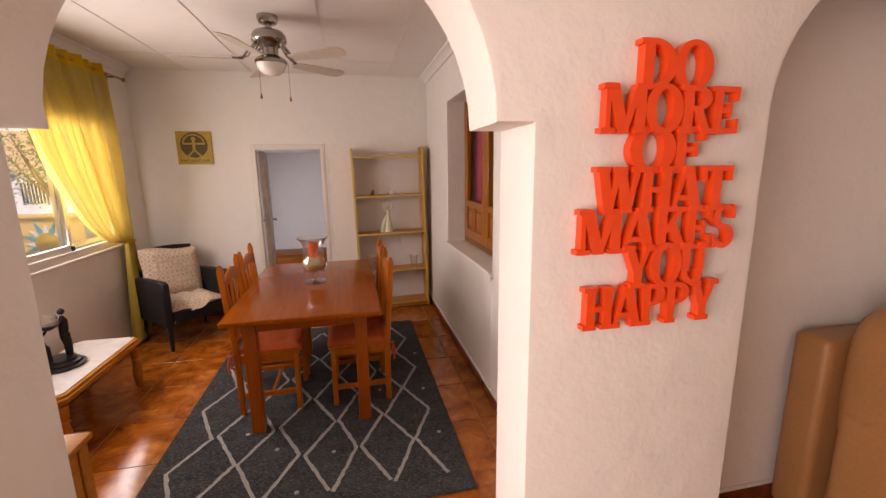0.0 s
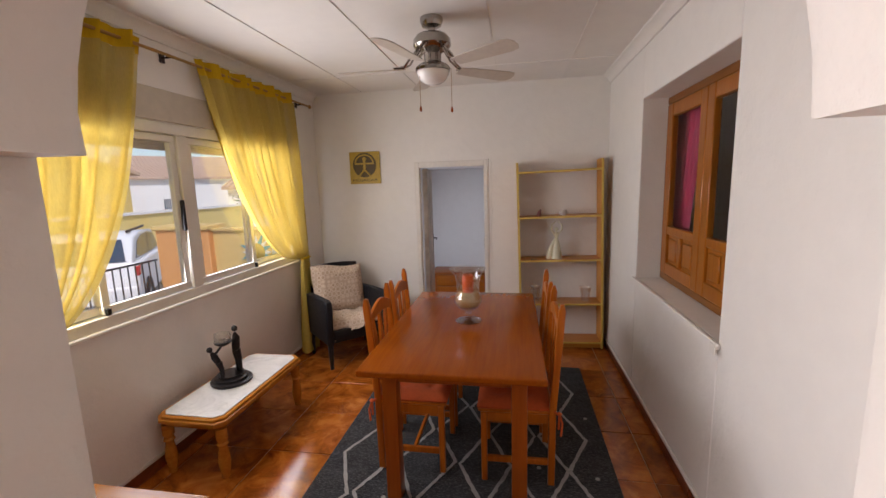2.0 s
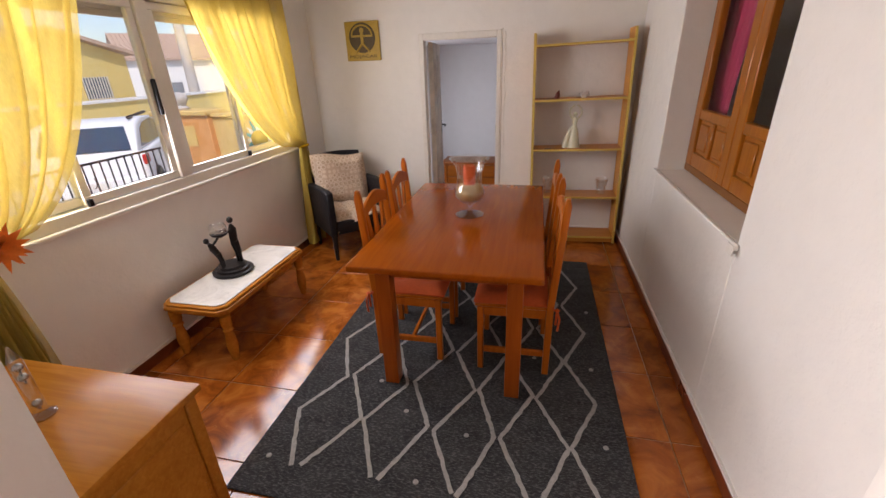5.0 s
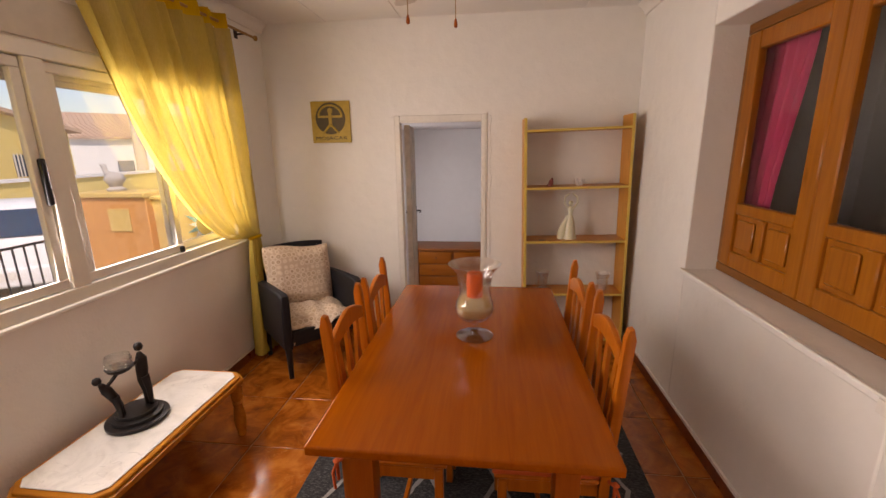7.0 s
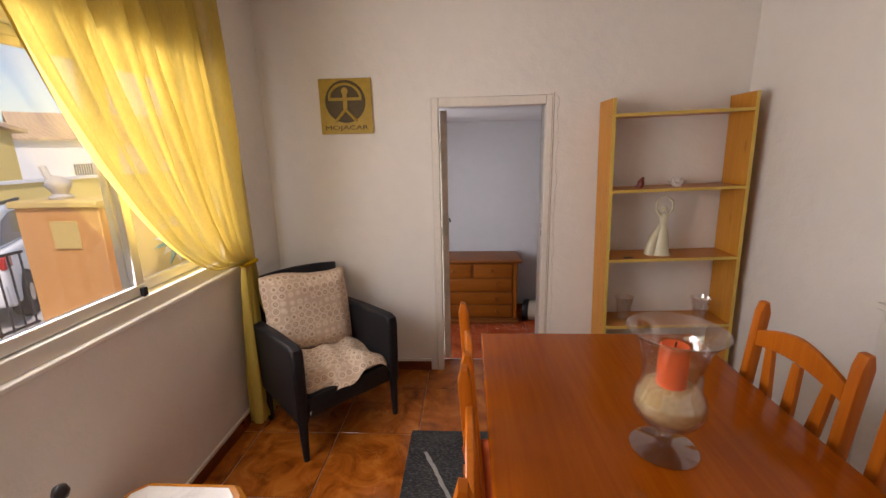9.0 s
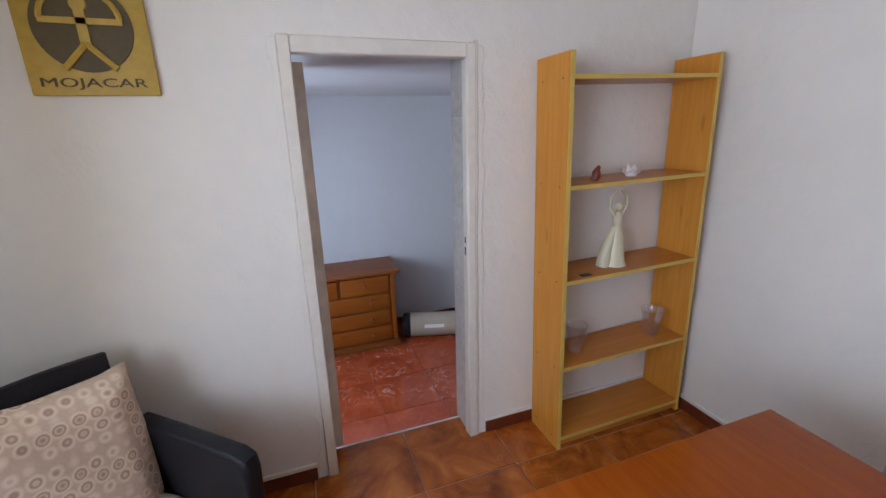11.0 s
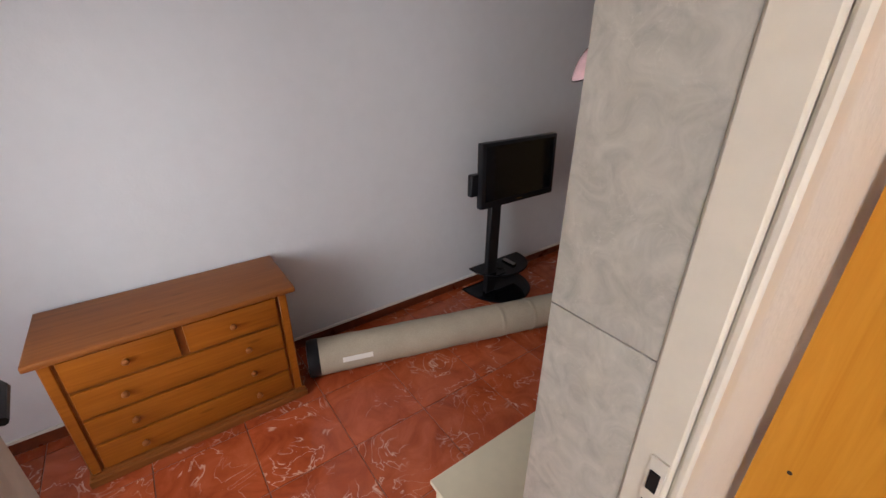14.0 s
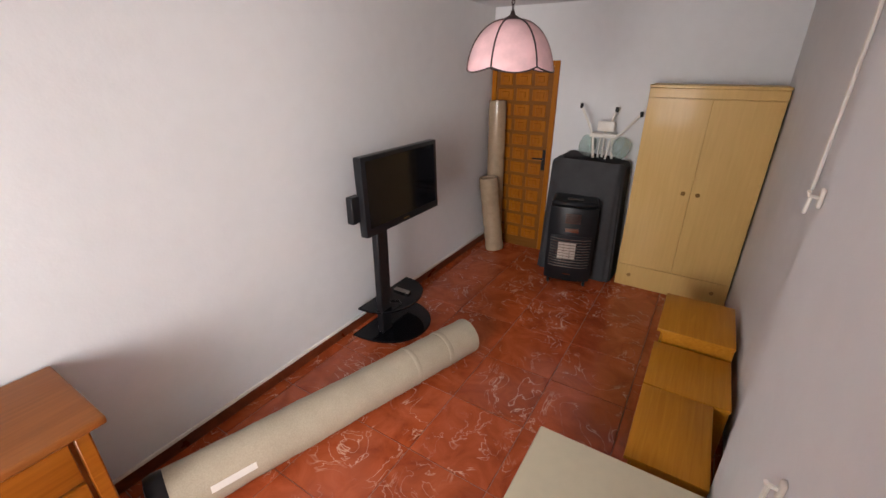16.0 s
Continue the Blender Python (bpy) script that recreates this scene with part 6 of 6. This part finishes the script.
def pillar_ornament():
    p = base("stone_ornament", pose(-5.55, 6.82, GY + 1.531), "pale stone bird-shaped ornament on the pillar", "ornament")
    def f(bm):
        lathe(bm, [(0.11, 0), (0.12, 0.03), (0.07, 0.06), (0.09, 0.10), (0.13, 0.16), (0.11, 0.22), (0.05, 0.26), (0.0005, 0.27)], 16)
        tube(bm, [(-0.05, 0, 0.2), (-0.12, 0, 0.28), (-0.14, 0, 0.36), (-0.20, 0, 0.37)], [0.05, 0.035, 0.035, 0.008], 8)
    made("body", f, CONCRETE, p, 60)


def railing():
    r = base("railing", pose(-5.98, 0, GY), "dark wrought iron fence with scroll ornaments", "railing")
    boxes("rail", [(-0.015, 0.015, -2.5, 6.61, 0.94, 0.97), (-0.015, 0.015, -2.5, 6.61, 0.08, 0.11)], IRON, r)
    boxes("bar", [(-0.008, 0.008, y, y + 0.016, 0.0, 0.94) for y in np.arange(-2.4, 6.6, 0.13)], IRON, r)
    def scroll(bm):
        for yc in (0.9, 3.2, 5.3):
            for s in (-1, 1):
                for zc, f in ((0.36, 1), (0.60, -1)):
                    tube(bm, [(0.012, yc + s * (0.02 + 0.065 * (1 - a / 9) * abs(math.cos(a)) + 0.05 * a / 6), zc + f * (-0.08 + 0.07 * math.sin(a))) for a in np.linspace(0, 5, 14)], 0.007, 5)
    made("scroll", scroll, IRON, r)


def car():
    c = base("car", pose(-9.09, 8.46, GS, 0, 0, 216) @ Matrix.Diagonal((1.05, 1.0, 1.08, 1)), "white parked family car with dark blue windows", "car")
    def body(bm):
        prism(bm, [(-2.1, 0.35), (-2.12, 0.75), (-1.95, 0.92), (-1.1, 1.0), (1.98, 1.02), (2.08, 0.85), (2.1, 0.40), (1.9, 0.28), (-1.9, 0.26)], "x", -0.88, 0.88, 0.07, 3)
    made("body", body, CAR_PAINT, c, 50)
    def cabin(bm):
        prism(bm, [(-1.15, 0.98), (-0.45, 1.46), (0.9, 1.54), (1.55, 1.46), (1.98, 1.0)], "x", -0.78, 0.78, 0.06, 3)
    made("cabin", cabin, CAR_PAINT, c, 50)
    for s in (-1, 1):
        def win(bm, s=s):
            prism(bm, [(-0.95, 1.03), (-0.42, 1.39), (0.30, 1.45), (0.30, 1.03)], "x", s * 0.781, s * 0.79)
            prism(bm, [(0.36, 1.03), (0.36, 1.45), (0.95, 1.44), (1.35, 1.36), (1.62, 1.06)], "x", s * 0.781, s * 0.79)
        made("window", win, CAR_GLASS, c)
        boxes("tail_lamp", [(s * 0.86 - 0.04, s * 0.86 + 0.035, 1.80, 2.09, 0.80, 0.97)], CAR_RED, c, 0.02)
        for y in (-1.32, 1.32):
            w = made("wheel", lambda bm: lathe(bm, [(0.20, -0.09), (0.31, -0.10), (0.33, -0.07), (0.33, 0.07), (0.31, 0.10), (0.20, 0.09)], 28, (0, 0, 0), pose(0, 0, 0, 0, 90, 0)), TYRE, c, 40, at=pose(s * 0.82, y, 0.33))
            made("rim", lambda bm: lathe(bm, [(0.20, -0.085), (0.06, -0.095), (0.0005, -0.09)] if s < 0 else [(0.20, 0.085), (0.06, 0.095), (0.0005, 0.09)], 20, (0, 0, 0), pose(0, 0, 0, 0, 90, 0)), CHROME, w, 40)
    def rear_glass(bm):
        prism(bm, [(-0.68, -0.26), (0.68, -0.26), (0.60, 0.24), (-0.60, 0.24)], "y", 0.0, 0.012)
        bmesh.ops.transform(bm, matrix=pose(0, 1.775, 1.245, 43, 0, 0), verts=bm.verts)
    made("rear_window", rear_glass, CAR_GLASS, c)
    boxes("bumper", [(-0.86, 0.86, 2.02, 2.17, 0.34, 0.62)], CAR_PAINT, c, 0.05, 3)
    boxes("number_plate", [(-0.26, 0.26, 2.172, 2.18, 0.46, 0.57)], WHITE_PLASTIC, c, 0.002)
    boxes("roof_rail", [(-0.66, -0.62, -0.35, 1.35, 1.52, 1.57), (0.62, 0.66, -0.35, 1.35, 1.52, 1.57)], LEAD, c, 0.01)


def house(x, y, w, d, h, wall, rz, group, base_z=GS, win=True, gable=False):
    o = base("house", pose(x, y, base_z, 0, 0, rz), "rendered one-storey house with a tiled roof", "house", group)
    boxes("wall", [(-w / 2, w / 2, -d / 2, d / 2, 0, h)], wall, o)
    def roof(bm):
        prism(bm, [(-d / 2 - 0.3, h - 0.02), (0, h + d * 0.13), (d / 2 + 0.3, h - 0.02), (d / 2 + 0.3, h + 0.10), (0, h + d * 0.13 + 0.12), (-d / 2 - 0.3, h + 0.10)], "x", -w / 2 - 0.25, w / 2 + 0.25)
        for k in range(int(w / 0.3)):
            xx = -w / 2 - 0.2 + k * 0.3
            for s in (-1, 1):
                tube(bm, [(xx, s * (d / 2 + 0.3), h + 0.11), (xx, 0, h + d * 0.13 + 0.13)], 0.06, 6)
    made("roof", roof, ROOF, o)
    if gable:
        made("gable", lambda bm: prism(bm, [(-d / 2, h), (d / 2, h), (0, h + d * 0.13)], "x", w / 2 - 0.2, w / 2 - 0.001), wall, o)
        boxes("window", [(w / 2 + 0.001, w / 2 + 0.02, 0.70, 1.60, 1.75, 2.42)], CAR_GLASS, o)
        boxes("window_bar", [(w / 2 + 0.03, w / 2 + 0.05, 0.70 + 0.1 * k, 0.73 + 0.1 * k, 1.72, 2.45) for k in range(10)], WHITE_PLASTIC, o)
    elif win:
        for wx in (-w * 0.27, w * 0.22):
            boxes("window", [(wx - 0.5, wx + 0.5, -d / 2 - 0.02, -d / 2 - 0.001, 0.95, 1.95)], CAR_GLASS, o)
            boxes("window_bar", [(wx - 0.5 + 0.12 * k, wx - 0.47 + 0.12 * k, -d / 2 - 0.05, -d / 2 - 0.03, 0.9, 2.0) for k in range(9)], WHITE_PLASTIC, o)


def street():
    yard_wall()
    sun_ornament()
    wall_pots()
    pillar_ornament()
    railing()
    car()
    b = base("boundary_wall", pose(-12.0, 8.0, GS), "yellow rendered boundary wall across the street", "garden wall")
    boxes("wall", [(-0.1, 0.1, -14, 10, 0, 1.75)], HOUSE_YELLOW, b)
    boxes("coping", [(-0.16, 0.16, -14, 10, 1.751, 1.83)], HOUSE_WHITE, b)
    house(-19.0, 12.3, 8, 5.2, 3.15, HOUSE_YELLOW, 0, "houses across the street", gable=True)
    house(-27, 33, 13, 8, 3.4, HOUSE_WHITE, 60, "houses across the street")
    house(-31, 40, 16, 9, 4.6, HOUSE_WHITE, 50, "houses across the street")
    house(-20, -4, 10, 8, 3.2, HOUSE_WHITE, 90, "houses across the street")
    house(-13.5, 27.5, 9, 7, 2.5, HOUSE_WHITE, 20, "houses across the street")
    p = base("street_pole", pose(-12.6, 15.2, GS), "tall grey concrete utility pole", "pole")
    made("shaft", lambda bm: lathe(bm, [(0.20, 0), (0.13, 8.5), (0.0005, 8.5)], 14), CONCRETE, p, 40)
    t = base("tree", pose(-8.4, 14.3, GS), "small leafy green tree behind the garden wall", "tree")
    rnd = random.Random(11)
    def trunk(bm):
        tube(bm, [(0, 0, 0), (0.05, 0.03, 0.9), (0.0, 0.1, 1.7)], [0.13, 0.10, 0.08], 8)
        for k in range(7):
            a = k * 0.9
            tube(bm, [(0.0, 0.08, 1.5), (0.5 * math.cos(a), 0.5 * math.sin(a), 2.2), (1.0 * math.cos(a), 1.0 * math.sin(a), 2.9 + 0.2 * (k % 3))], [0.06, 0.04, 0.015], 6)
    made("trunk", trunk, BARK, t, 50)
    def crown(bm):
        for k in range(80):
            a, r, z = rnd.uniform(0, 6.28), rnd.uniform(0.1, 1.25), rnd.uniform(1.8, 3.6)
            c = Vector((r * math.cos(a), r * math.sin(a), z - 0.25 * r))
            for q in range(26):
                o = c + Vector((rnd.gauss(0, 0.17), rnd.gauss(0, 0.17), rnd.gauss(0, 0.14)))
                d = Vector((rnd.gauss(0, 1), rnd.gauss(0, 1), rnd.gauss(0, 0.6))).normalized() * rnd.uniform(0.07, 0.12)
                s = d.cross(Vector((rnd.gauss(0, 1), rnd.gauss(0, 1), 1))).normalized() * 0.03
                bm.faces.new([bm.verts.new(v) for v in (o, o + d * 0.5 + s, o + d, o + d * 0.5 - s)])
    made("crown", crown, LEAF, t)


street()


# ---- floor tiles, one by one ----
def tiles(parent_name, x0, x1, y0, y1, ox, oy, size, z, mat, joint, skip=None):
    parent = bpy.data.objects[parent_name]
    cache = {}
    nx0, nx1 = math.floor((x0 - ox) / size), math.ceil((x1 - ox) / size)
    ny0, ny1 = math.floor((y0 - oy) / size), math.ceil((y1 - oy) / size)
    for i in range(nx0, nx1):
        for j in range(ny0, ny1):
            a, b = max(x0, ox + i * size + joint), min(x1, ox + (i + 1) * size - joint)
            c, d = max(y0, oy + j * size + joint), min(y1, oy + (j + 1) * size - joint)
            if b - a < 0.01 or d - c < 0.01:
                continue
            key = (round(b - a, 3), round(d - c, 3))
            if key not in cache:
                bm = bmesh.new()
                bx(bm, 0, key[0], 0, key[1], -0.0055, 0.0, 0.0015)
                me = bpy.data.meshes.new("tile")
                bm.to_mesh(me)
                bm.free()
                me.materials.append(mat)
                cache[key] = me
            ob = new("tile", cache[key])
            ob.parent = parent
            ob.location = (a, c, z)


tiles("floor", XL, XR, ARCH_Y1 - 0.3, 5.268, -1.12, 2.41, 0.485, 0.0, FLOOR_TILE, 0.003)
tiles("floor", -3.2, 3.6, -3.6, ARCH_Y1 - 0.302, -1.12, 2.41, 0.485, 0.0, FLOOR_TILE, 0.003)
tiles("floor", XR + 0.25, 3.6, ARCH_Y1 - 0.3, 1.42, -1.12, 2.41, 0.485, 0.0, FLOOR_TILE, 0.003)
tiles("floor_back_room", XW2, XE2, 5.175, YB2, 0.40, 6.68, 0.49, F2, RED_TILE, 0.0025)
